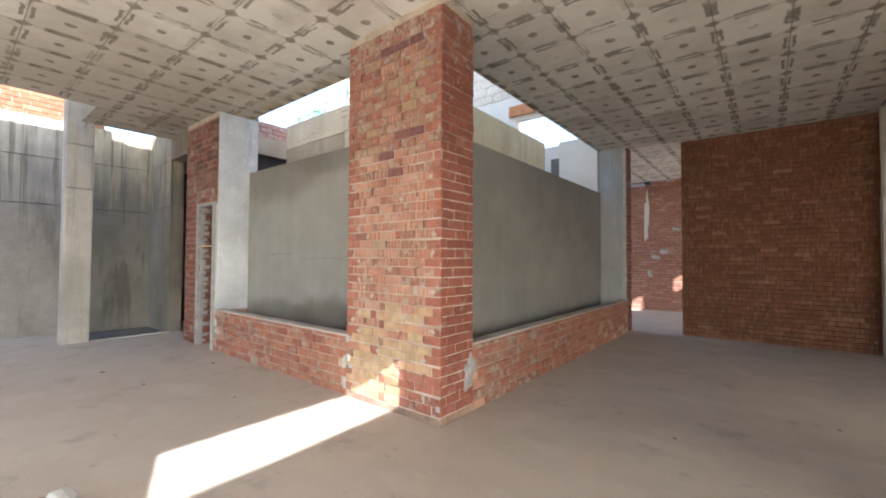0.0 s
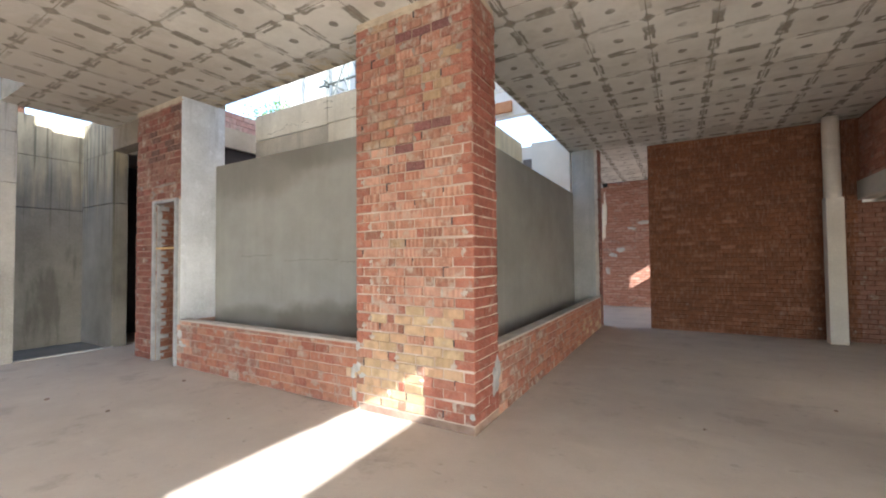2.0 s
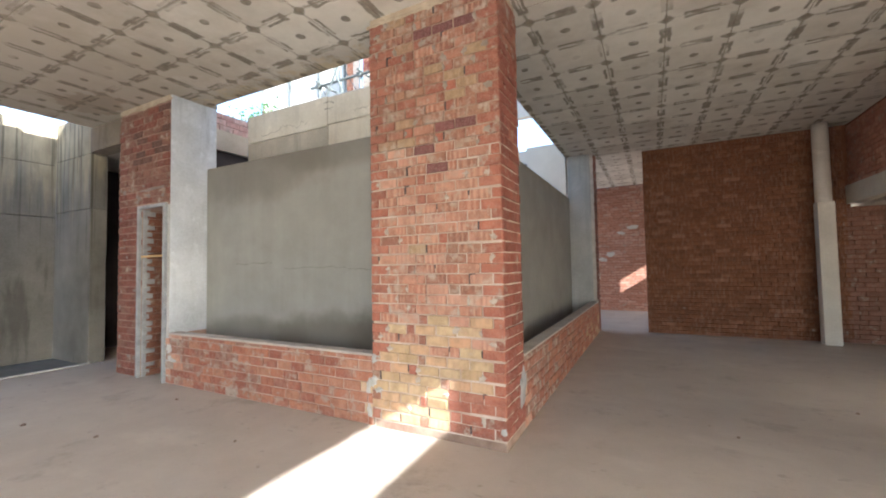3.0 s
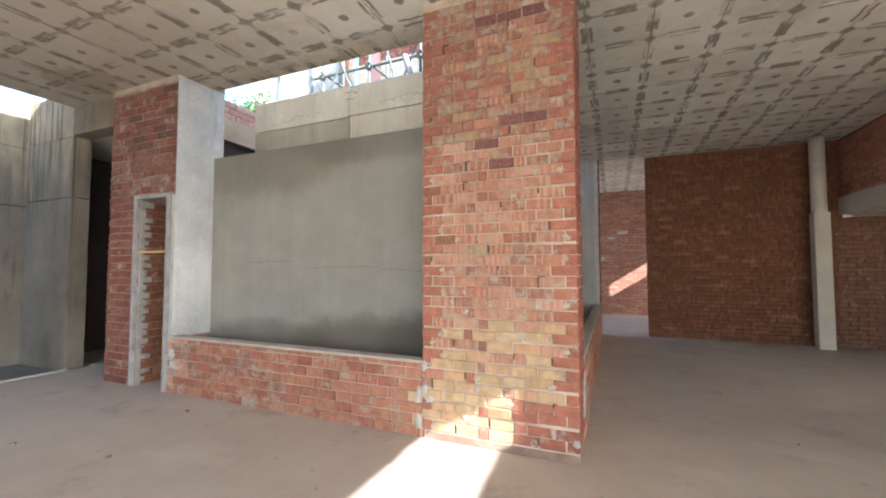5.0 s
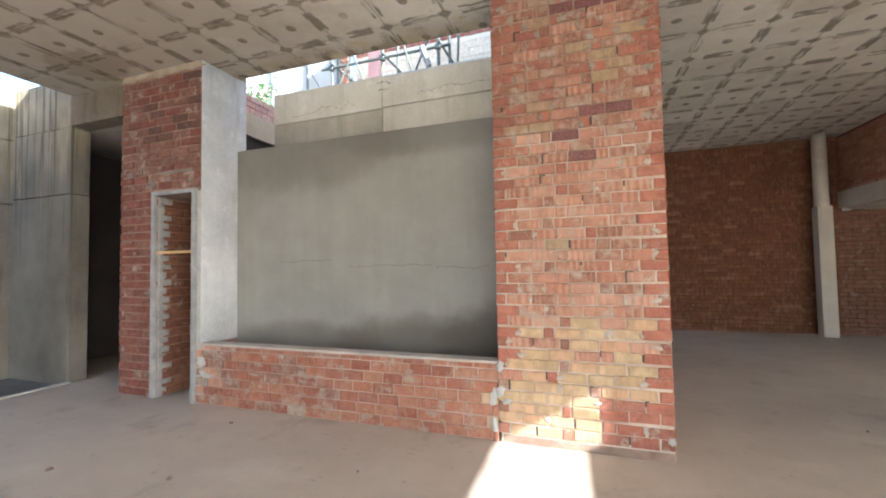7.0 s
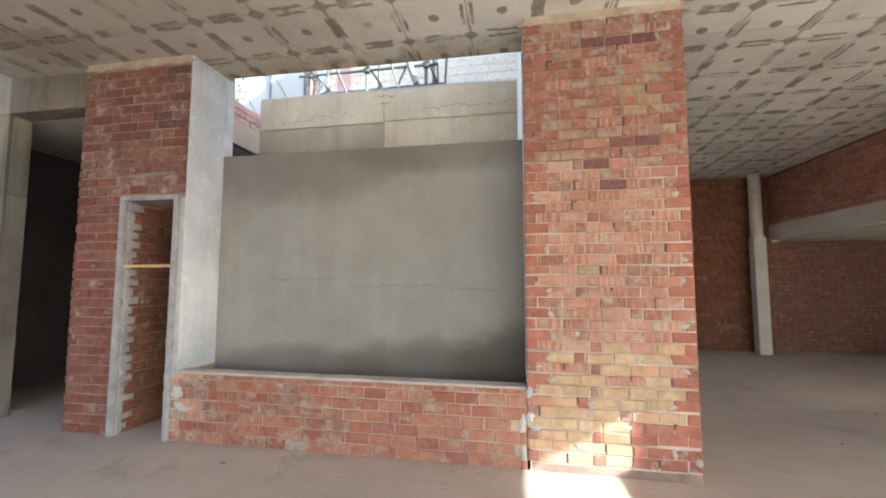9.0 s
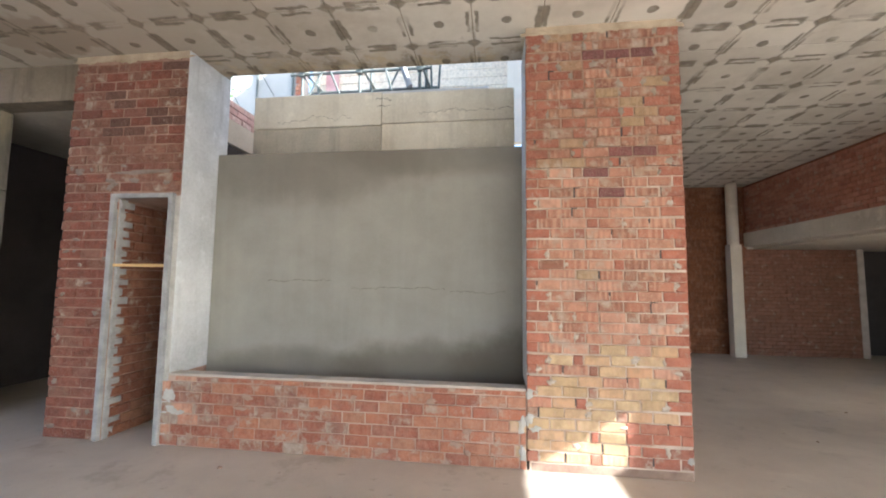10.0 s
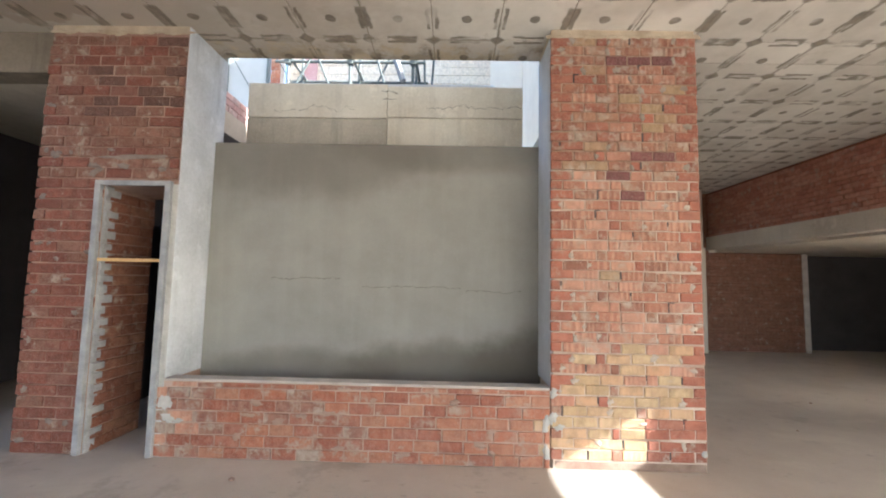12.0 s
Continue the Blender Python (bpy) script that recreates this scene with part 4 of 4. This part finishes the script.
def round_column(x, y):
    e = thing("round_column", x, y, 0, "slim pale concrete column, square below and round above", "column")
    under(boxes("lower_casing", [(x - 0.1045, x + 0.112, y - 0.095, y + 0.1, -0.01, 2.26)], m_column, bevel=0.012), e)
    for name, dx, r, z0, z1 in (("upper_shaft", 0.0, 0.1045, 2.24, CEIL + 0.004),):
        verts, faces, n, rows = [], [], 32, 8
        for k in range(rows + 1):
            z = z0 + (z1 - z0) * k / rows
            for i in range(n):
                a = 2 * math.pi * i / n
                q = r + 0.0025 * noise.noise(Vector((math.cos(a) * 2, math.sin(a) * 2, z * 3)))
                verts.append((x + dx + q * math.cos(a), y + q * math.sin(a), z))
        for k in range(rows):
            for i in range(n):
                j = (i + 1) % n
                faces.append((k * n + i, k * n + j, (k + 1) * n + j, (k + 1) * n + i))
        faces += [tuple(range(n))[::-1], tuple(range(rows * n, rows * n + n))]
        under(mesh_object(name, verts, faces, m_column, None, True), e)


round_column(1.33, 8.32)

# ---- end of the right opening and the far room ----
boxes("wall_end", [(-2.62, -2.19, 8.26, 8.55, -0.02, CEIL + 0.004)], m_end, kind="structure", label="pale concrete column closing the opening", category="column", bevel=0.008)
boxes("wall_end_white", [(-3.46, -2.66, 8.27, 8.415, 2.4, CEIL + 0.32)], m_white, kind="structure", label="white rendered wall at the courtyard", category="wall")
vent = thing("wall_vent", -3.58, 8.40, 3.02, "small grey-brown slatted vent in the white wall", "vent")
m_vent = mottled("vent_board", (0.16, 0.13, 0.11), (0.25, 0.21, 0.18), 12, 80)
under(boxes("backing", [(-3.70, -3.464, 8.40, 8.416, 3.0, 3.55)], m_vent), vent)
for k in range(6):
    under(boxes("slat", [(-3.695, -3.468, 8.382, 8.399, 3.015 + 0.088 * k, 3.085 + 0.088 * k)], m_vent, bevel=0.004), vent)
end_brick = thing("brick_cladding", -2.15, 8.4, 0, "brick strip cladding the concrete column", "cladding")
under(boxes("core", [(-2.19, -2.125, 8.27, 8.55, -0.01, CEIL + 0.004)], m_mortar), end_brick)
lay(end_brick, (-2.13, 8.265, 0), 90, 0.28, 0.0, CEIL, 0.235, 0.08, pier_brick, 61)
wall_far = thing("wall_brick_far", -2.3, 12.3, 0, "rough red brick wall of the far room", "wall", kind="structure")
under(boxes("core", [(-6.3, 1.62, 12.324, 12.5, -0.02, CEIL + 0.004)], m_mortar_dark), wall_far)
lay(wall_far, (-5.0, 12.33, 0), 0, 5.6, 0.0, CEIL, 0.235, 0.075, None, 62, joined=m_far_j)
# Unseen wall with an opening added to let daylight into the far room.
boxes("wall_far_room_west", [(-6.5, -6.3, 8.26, 9.1, -0.02, CEIL + 0.3), (-6.5, -6.3, 12.2, 12.5, -0.02, CEIL + 0.3), (-6.5, -6.3, 9.1, 12.2, 3.3, CEIL + 0.3)], m_render, kind="structure", label="unseen cement wall of the far room, opened wide for daylight", category="wall")
boxes("wall_far_room_south", [(-6.3, -2.62, 8.42, 8.55, -0.02, CEIL + 0.3)], m_white, kind="structure", label="cement wall between far room and courtyard", category="wall")

# unseen east walls: clerestory slots fit the sun patches, lower openings add fill light
boxes("wall_east_room", [(1.62, 1.74, 2.5, 3.9, -0.02, 2.60), (1.62, 1.74, -1.3, -0.2, -0.02, 2.60), (1.62, 1.74, -1.3, 3.9, 2.60, 2.625), (1.62, 1.74, -1.3, -0.876, 2.625, CEIL + 0.3), (1.62, 1.74, -1.9, -1.3, 2.6, CEIL + 0.3), (1.62, 1.74, -5.0, -1.9, 3.2, CEIL + 0.3), (1.62, 1.74, 1.03, 3.9, 2.625, CEIL + 0.3), (1.62, 1.74, -0.876, 1.03, 3.2, CEIL + 0.3)], m_render, kind="structure", label="unseen cement wall, slot for the sun patch, openings added for fill", category="wall")
boxes("wall_east_far", [(1.62, 1.74, 8.71, 9.6, -0.02, 2.75), (1.62, 1.74, 12.2, 12.5, -0.02, 2.75), (1.62, 1.74, 9.6, 12.2, 1.55, 2.75), (1.62, 1.74, 8.71, 10.15, 2.75, CEIL + 0.3), (1.62, 1.74, 10.64, 10.89, 2.75, CEIL + 0.3), (1.62, 1.74, 12.25, 12.5, 2.75, CEIL + 0.3), (1.62, 1.74, 10.15, 12.25, 3.175, CEIL + 0.3)], m_render, kind="structure", label="unseen cement wall, slots for the sun stripes, low opening added for bounce", category="wall")
# unseen south wall, its wide openings to the terrace sized for fill light
boxes("wall_south", [(-10.25, -9.2, -5.2, -5.0, -0.02, CEIL + 0.3), (-3.3, -3.1, -5.2, -5.0, -0.02, CEIL + 0.3), (1.5, 1.74, -5.2, -5.0, -0.02, CEIL + 0.3), (-9.2, -3.2, -5.2, -5.0, 2.1, CEIL + 0.3), (-3.2, 1.5, -5.2, -5.0, 3.25, CEIL + 0.3)], m_render, kind="structure", label="unseen cement wall with wide openings sized for fill light", category="wall")

# Unseen pale ground, added to bounce sunlight up through the openings.
boxes("terrace", [(-14, 12, -16, -6.2, -0.25, -0.02), (7.0, 16, -6.2, 13, -0.25, -0.02), (1.74, 7.0, -6.2, 3.86, -0.25, -0.012), (-20, -10.25, -6.2, 16, -0.25, -0.02), (-10.25, -6.5, 8.1, 16, -0.25, -0.012)], mottled("bounce_paving", (0.52, 0.46, 0.365), (0.68, 0.615, 0.50), 0.8, 40), kind="structure", label="unseen pale cement ground added to bounce sun into the building", category="terrace")
# unseen walls added above the slab edge to shade the light well
boxes("sun_block_west", [(-7.55, -7.4, -5.0, 1.42, CEIL + 0.33, 5.08), (-8.55, -8.4, 1.62, 2.9, CEIL + 0.33, 4.4), (-8.54, -7.4, 1.44, 1.60, CEIL + 0.33, 4.4)], m_white, kind="structure", label="unseen wall added above the slab edge to block sun", category="wall")

# ---- courtyard ----
tank = thing("concrete_tank", -4.85, 5.5, 2.0, "cracked board-marked concrete tank in the courtyard", "tank")
m_tank_damp = concrete("tank_concrete_damp", (0.32, 0.29, 0.235), (0.58, 0.535, 0.445), 0.3)
under(boxes("lower_board", [(-6.40, -4.83, 3.73, 4.0, 2.0, 3.20)], m_tank_damp, bevel=0.008), tank)
under(boxes("lower_board", [(-4.826, -3.33, 3.728, 4.0, 2.0, 3.215)], m_tank, bevel=0.008), tank)
under(boxes("upper_board", [(-6.40, -4.835, 3.722, 4.0, 3.206, 3.60)], m_tank, bevel=0.012), tank)
under(boxes("upper_board", [(-4.83, -3.33, 3.72, 4.0, 3.221, 3.58)], m_tank, bevel=0.012), tank)
# This side's bright cream tone paints in bounced sunlight.
under(boxes("side_wall", [(-3.58, -3.332, 4.002, 7.3, 2.0, 3.585)], concrete("tank_side_sunlit", (0.70, 0.62, 0.43), (0.86, 0.79, 0.60), 0.25), bevel=0.02), tank)
under(boxes("side_wall", [(-6.398, -6.15, 4.002, 7.3, 2.0, 3.59)], m_tank, bevel=0.01), tank)
under(boxes("rear_kerb", [(-6.14, -3.62, 4.05, 4.3, 2.0, 3.77)], m_jamb, bevel=0.01), tank)
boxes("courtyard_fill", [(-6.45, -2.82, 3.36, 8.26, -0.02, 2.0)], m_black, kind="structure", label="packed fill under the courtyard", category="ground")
parapet = thing("wall_brick_parapet", -7.1, 5.5, 3.5, "pinkish brick parapet on the slab edge", "wall", kind="structure")
under(boxes("core", [(-7.25, -6.99, 3.225, 7.9, 3.50, 3.78)], m_mortar), parapet)
lay(parapet, (-6.99, 3.225, 0), 90, 4.6, 3.50, 3.78, 0.225, 0.0884, pier_brick, 71, joined=brick_material("brick_rose_joined", [(0.0, (0.58, 0.34, 0.29)), (0.5, (0.66, 0.41, 0.36)), (1.0, (0.70, 0.50, 0.44))], 0.4, True, 0.05))
# unseen walls added over the room to shade the courtyard
boxes("sun_block_south", [(-7.5, -2.46, 2.85, 3.05, CEIL + 0.33, 6.9)], m_white, kind="structure", label="unseen wall added above the ceiling slab to block sun", category="wall")
boxes("sun_block_east", [(-2.5, -2.3, 3.05, 5.0, CEIL + 0.33, 6.2), (-2.5, -2.3, 5.0, 8.44, CEIL + 0.33, 10.4)], m_white, kind="structure", label="unseen wall added above the ceiling slab to block sun", category="wall")


# ---- upper facade, scaffold and plants beyond the courtyard ----
FY = 8.45
m_block = brick_material("brick_whitewashed", [(0.0, (0.80, 0.68, 0.51)), (0.5, (0.87, 0.76, 0.59)), (1.0, (0.82, 0.68, 0.52))], 0.1, True, 0.05)
facade = thing("wall_facade", -5.8, FY, 3.86, "whitewashed upper facade with a red brick band", "wall", kind="structure")
under(boxes("backing", [(-8.0, -4.6, FY + 0.02, FY + 0.2, 3.86, 8.6), (-4.6, -2.3, FY + 0.02, FY + 0.2, 4.62, 8.6)], m_white), facade)
lay(facade, (-8.0, FY + 0.03, 0), 0, 4.75, 5.2, 6.70, 0.4, 0.2, None, 81, joined=m_block)
lay(facade, (-8.0, FY + 0.03, 0), 0, 4.75, 6.70, 7.5, 0.225, 0.0884, None, 82, joined=m_red_j)
under(boxes("lintel_block", [(-4.75, -3.95, FY - 0.05, FY + 0.012, 4.70, 4.95)], mottled("terracotta", (0.55, 0.22, 0.09), (0.66, 0.30, 0.14), 6, 60), bevel=0.008), facade)
under(boxes("red_panel", [(-7.62, -7.30, FY - 0.06, FY - 0.01, 5.3, 6.9)], mottled("faded_red_board", (0.50, 0.27, 0.25), (0.62, 0.40, 0.37), 4, 60), bevel=0.006), facade)
edge_pier = thing("wall_brick_pier", -8.1, 8.2, 3.5, "slim orange brick pier at the facade corner", "pier", kind="structure")
under(boxes("core", [(-8.20, -8.01, 8.06, 8.3, 3.5, 8.6)], m_mortar), edge_pier)
lay(edge_pier, (-8.21, 8.055, 0), 0, 0.21, 3.5, 8.6, 0.225, 0.0884, None, 83, joined=brick_material("brick_orange_joined", ORANGE, 0.2, True))


def screen():
    e = thing("windbreak_screen", -9.8, 8.1, 3.5, "pale translucent sheeting on a thin steel frame", "screen")
    m = Mat("pale_sheeting", 0.4)
    m.colour(m.ramp(m.noise(0.8, 4), [(0.3, (0.38, 0.385, 0.36)), (0.7, (0.50, 0.50, 0.465))]))
    under(boxes("sheet", [(-11.6, -8.24, 8.10, 8.115, 3.5, 8.4)], m.m), e)
    for x in (-11.5, -10.35, -9.2, -8.3):
        under(rod("post", (x, 8.06, 3.49), (x, 8.06, 8.5), 0.025, m_steel), e)
    for k in range(3):
        under(rod("stay", (-11.3 + k * 1.0, 8.02, 8.3), (-9.5 + k * 1.0, 8.02, 5.4), 0.012, m_steel, 6), e)


screen()


def scaffold():
    e = thing("scaffold", -5.8, 5.8, 2.0, "galvanised tube scaffold standing in the courtyard", "scaffold")
    for x in (-6.75, -5.75, -4.75):
        for y in (5.55, 6.15):
            under(rod("standard", (x, y, 1.99), (x, y, 6.6), 0.026, m_steel), e)
    for y in (5.52, 6.18):
        for z in (4.25, 4.86, 5.8):
            under(rod("ledger", (-6.95, y, z), (-4.55, y, z), 0.024, m_steel), e)
    for x in (-6.75, -5.75, -4.75):
        under(rod("transom", (x + 0.05, 5.4, 4.9), (x + 0.05, 6.3, 4.9), 0.022, m_steel), e)
    for a, b in (((-6.7, 5.5, 4.3), (-6.0, 5.5, 5.6)), ((-6.0, 5.5, 4.3), (-6.55, 5.5, 5.6)), ((-5.7, 6.2, 4.3), (-5.1, 6.2, 5.6)), ((-5.1, 5.5, 4.2), (-5.5, 5.5, 5.5)), ((-4.55, 5.6, 4.2), (-4.6, 5.6, 5.7)), ((-4.47, 5.6, 4.2), (-4.38, 5.6, 5.7))):
        under(rod("brace", a, b, 0.018, m_steel, 8), e)
    under(rod("base_jack", (-5.02, 5.5, 4.9), (-4.9, 5.5, 4.55), 0.05, m_frame, 8), e)
    for x in (-6.75, -5.75, -4.75):
        for z in (4.25, 4.86):
            under(boxes("coupler", [(x - 0.045, x + 0.045, 5.48, 5.57, z - 0.04, z + 0.04)], m_steel, bevel=0.01), e)


scaffold()


def shrub(x, y, z, h, seed):
    e = thing("shrub", x, y, z, "leafy green shrub behind the parapet", "shrub")
    rs = random.Random(seed)
    m_leaf = Mat("leaf", 0.55)
    rnd = m_leaf.t.nodes.new("ShaderNodeNewGeometry").outputs["Random Per Island"]
    m_leaf.colour(m_leaf.ramp(rnd, [(0.0, (0.035, 0.10, 0.03)), (0.6, (0.07, 0.17, 0.05)), (1.0, (0.14, 0.24, 0.08))]))
    m_bark = mottled("bark", (0.09, 0.06, 0.04), (0.17, 0.12, 0.08), 12, 90)
    verts, faces = [], []
    for k in range(11):
        a = rs.uniform(0, 6.28)
        tip = Vector((x + 0.55 * math.cos(a) * rs.random(), y + 0.55 * math.sin(a) * rs.random(), z + h * rs.uniform(0.6, 1.0)))
        under(rod("stem", (x + 0.03 * math.cos(a), y + 0.03 * math.sin(a), z - 0.01), tip, 0.012, m_bark, 6), e)
        for q in range(90):
            c = Vector((x, y, z)).lerp(tip, rs.uniform(0.35, 1.05)) + Vector((rs.gauss(0, 0.13), rs.gauss(0, 0.13), rs.gauss(0, 0.1)))
            d = Vector((rs.gauss(0, 1), rs.gauss(0, 1), rs.gauss(0, 0.6))).normalized()
            w = d.orthogonal().normalized() * 0.022
            ln = rs.uniform(0.05, 0.11)
            n = len(verts)
            verts += [c, c + d * ln * 0.5 + w, c + d * ln, c + d * ln * 0.5 - w]
            faces.append((n, n + 1, n + 2, n + 3))
    tagged(under(mesh_object("foliage", verts, faces, m_leaf.m), e), kind="stuff")


shrub(-8.55, 5.5, 3.5, 1.45, 3)
shrub(-9.5, 6.3, 3.5, 1.7, 4)

# ---- far room fittings ----
drain = thing("ceiling_pipe", -3.1, 12.15, 3.4, "grey plastic pipe under the far ceiling", "pipe")
m_pvc = Mat("grey_plastic", 0.45).colour((0.55, 0.55, 0.53)).m
under(rod("pipe_run", (-3.48, 12.15, 3.44), (-2.62, 12.15, 3.44), 0.045, m_pvc, 14), drain)
under(rod("elbow", (-2.62, 12.15, 3.44), (-2.50, 12.15, 3.47), 0.055, mottled("black_rubber", (0.03, 0.03, 0.03), (0.05, 0.05, 0.05), 5, 50), 14), drain)
blob("plaster_chase", (-2.62, 12.298, 2.55), (1, 0, 0), (0, 0, 1), (0, -1, 0), 0.06, 0.72, m_white, wall_far, 0.012, 91)
for k, (x, z, ru, rv) in enumerate(((-2.2, 1.6, 0.14, 0.06), (-2.4, 1.45, 0.1, 0.07), (-1.6, 2.35, 0.12, 0.07), (-2.55, 1.0, 0.05, 0.12), (-1.9, 2.2, 0.1, 0.05))):
    blob("mortar_smear", (x, 12.298, z), (1, 0, 0), (0, 0, 1), (0, -1, 0), ru, rv, m_mortar, wall_far, 0.008, 95 + k)


# ---- rubble on the floor ----
def rubble(x, y, seed, size, mat, label):
    rs = random.Random(seed)
    bm = bmesh.new()
    bmesh.ops.create_icosphere(bm, subdivisions=2, radius=1.0)
    for v in bm.verts:
        k = 1 + 0.25 * noise.noise(v.co * 1.7 + Vector((seed, 0, 0)))
        v.co = Vector((v.co.x * size[0] * k, v.co.y * size[1] * k, max(v.co.z, -0.6) * size[2] * k))
    lo = min(v.co.z for v in bm.verts)
    me = bpy.data.meshes.new("rubble")
    bm.to_mesh(me)
    bm.free()
    me.materials.append(mat)
    ob = new("rubble", me)
    ob.matrix_basis = pose(x, y, -lo - 0.004, 0, 0, rs.uniform(0, 180))
    tagged(ob, label, "rubble", "rubble on the floor")


rubble(-2.98, 0.50, 1, (0.10, 0.07, 0.075), m_cement, "pale lump of cement rubble on the floor")
rubble(-3.06, 0.43, 2, (0.06, 0.05, 0.05), m_brown, "broken brown brick lump on the floor")


# ---- cracks and casting lines ----
m_crack = mottled("crack", (0.19, 0.165, 0.12), (0.28, 0.245, 0.19), 8, 80)
m_line = mottled("trowel_line", (0.14, 0.135, 0.12), (0.22, 0.215, 0.195), 8, 80)


def crack(parent, x0, x1, y, z, wander, width, mat, seed, steps=40, name="crack"):
    """A jagged hairline that runs along a wall which faces -y."""
    rs = random.Random(seed)
    verts, faces, h = [], [], 0.0
    for k in range(steps + 1):
        x = x0 + (x1 - x0) * k / steps
        h = 0.82 * h + rs.gauss(0, wander)
        w = width * rs.uniform(0.2, 1.0)
        verts += [(x, y - 0.0015, z + h - w / 2), (x, y - 0.0015, z + h + w / 2), (x, y + 0.004, z + h + w / 2), (x, y + 0.004, z + h - w / 2)]
        if k:
            a, b = 4 * k - 4, 4 * k
            faces += [(a + i, b + i, b + (i + 1) % 4, a + (i + 1) % 4) for i in range(4)]
    return under(mesh_object(name, verts, faces, mat), parent)


crack(tank, -6.1, -5.2, 3.722, 3.30, 0.012, 0.006, m_crack, 5)
crack(tank, -4.4, -3.35, 3.72, 3.33, 0.014, 0.007, m_crack, 6)
crack(tank, -4.9, -4.72, 3.72, 3.52, 0.01, 0.018, m_crack, 7, 10)
crack(tank, -4.88, -4.74, 3.72, 3.42, 0.004, 0.012, m_crack, 8, 8)
rendered = bpy.data.objects["wall_rendered_1"]
crack(rendered, -5.75, -5.1, 3.08, 1.42, 0.006, 0.011, m_line, 9, 40, "trowel_line")
crack(rendered, -4.9, -4.0, 3.08, 1.36, 0.006, 0.011, m_line, 10, 40, "trowel_line")
crack(rendered, -3.95, -3.45, 3.08, 1.33, 0.005, 0.009, m_line, 13, 30, "trowel_line")

# slot window's sill and head, out of level to fit the sun patch
def slanted(name, z_low, near, far, over):
    verts, faces = [], []
    box_data(1.62, 1.74, -0.874, 1.028, 0, 1, verts, faces)
    verts = [(x, y, (near if y < 0 else far) if (z > 0.5) != over else z_low) for x, y, z in verts]
    return under(mesh_object(name, verts, faces, m_render), bpy.data.objects["wall_east_room"])


slanted("slot_sill", 2.61, 2.635, 2.69, False)
slanted("slot_head", 3.21, 3.155, 3.155, True)
rs_lump = random.Random(4)
east_wall = bpy.data.objects["wall_east_room"]
# Unseen lumps added under the head to rag the sun patch's edge.
for k in range(14):
    y = 0.02 + 0.07 * k
    d = rs_lump.uniform(0.0, 0.018)
    under(boxes("patch_edge_lump", [(1.69, 1.739, y, y + rs_lump.uniform(0.03, 0.07), 3.157 - d, 3.2)], m_cement, bevel=0.006), east_wall)
# unseen rod added across the slot's end to cast the sun patch's gap
under(rod("shadow_rod", (1.68, 0.865, 3.145), (1.68, 1.032, 2.835), 0.011, m_wood, 7), east_wall)

for k, (x, y, r) in enumerate(((-5.23, 1.46, 0.018), (-6.15, 1.30, 0.022), (-4.1, 1.9, 0.012), (-0.6, 3.6, 0.014), (0.4, 4.6, 0.016), (-5.6, 2.3, 0.02))):
    rubble(x, y, 10 + k, (r, r * 0.8, r * 0.6), m_foot, "small brown crumb of mortar on the floor")
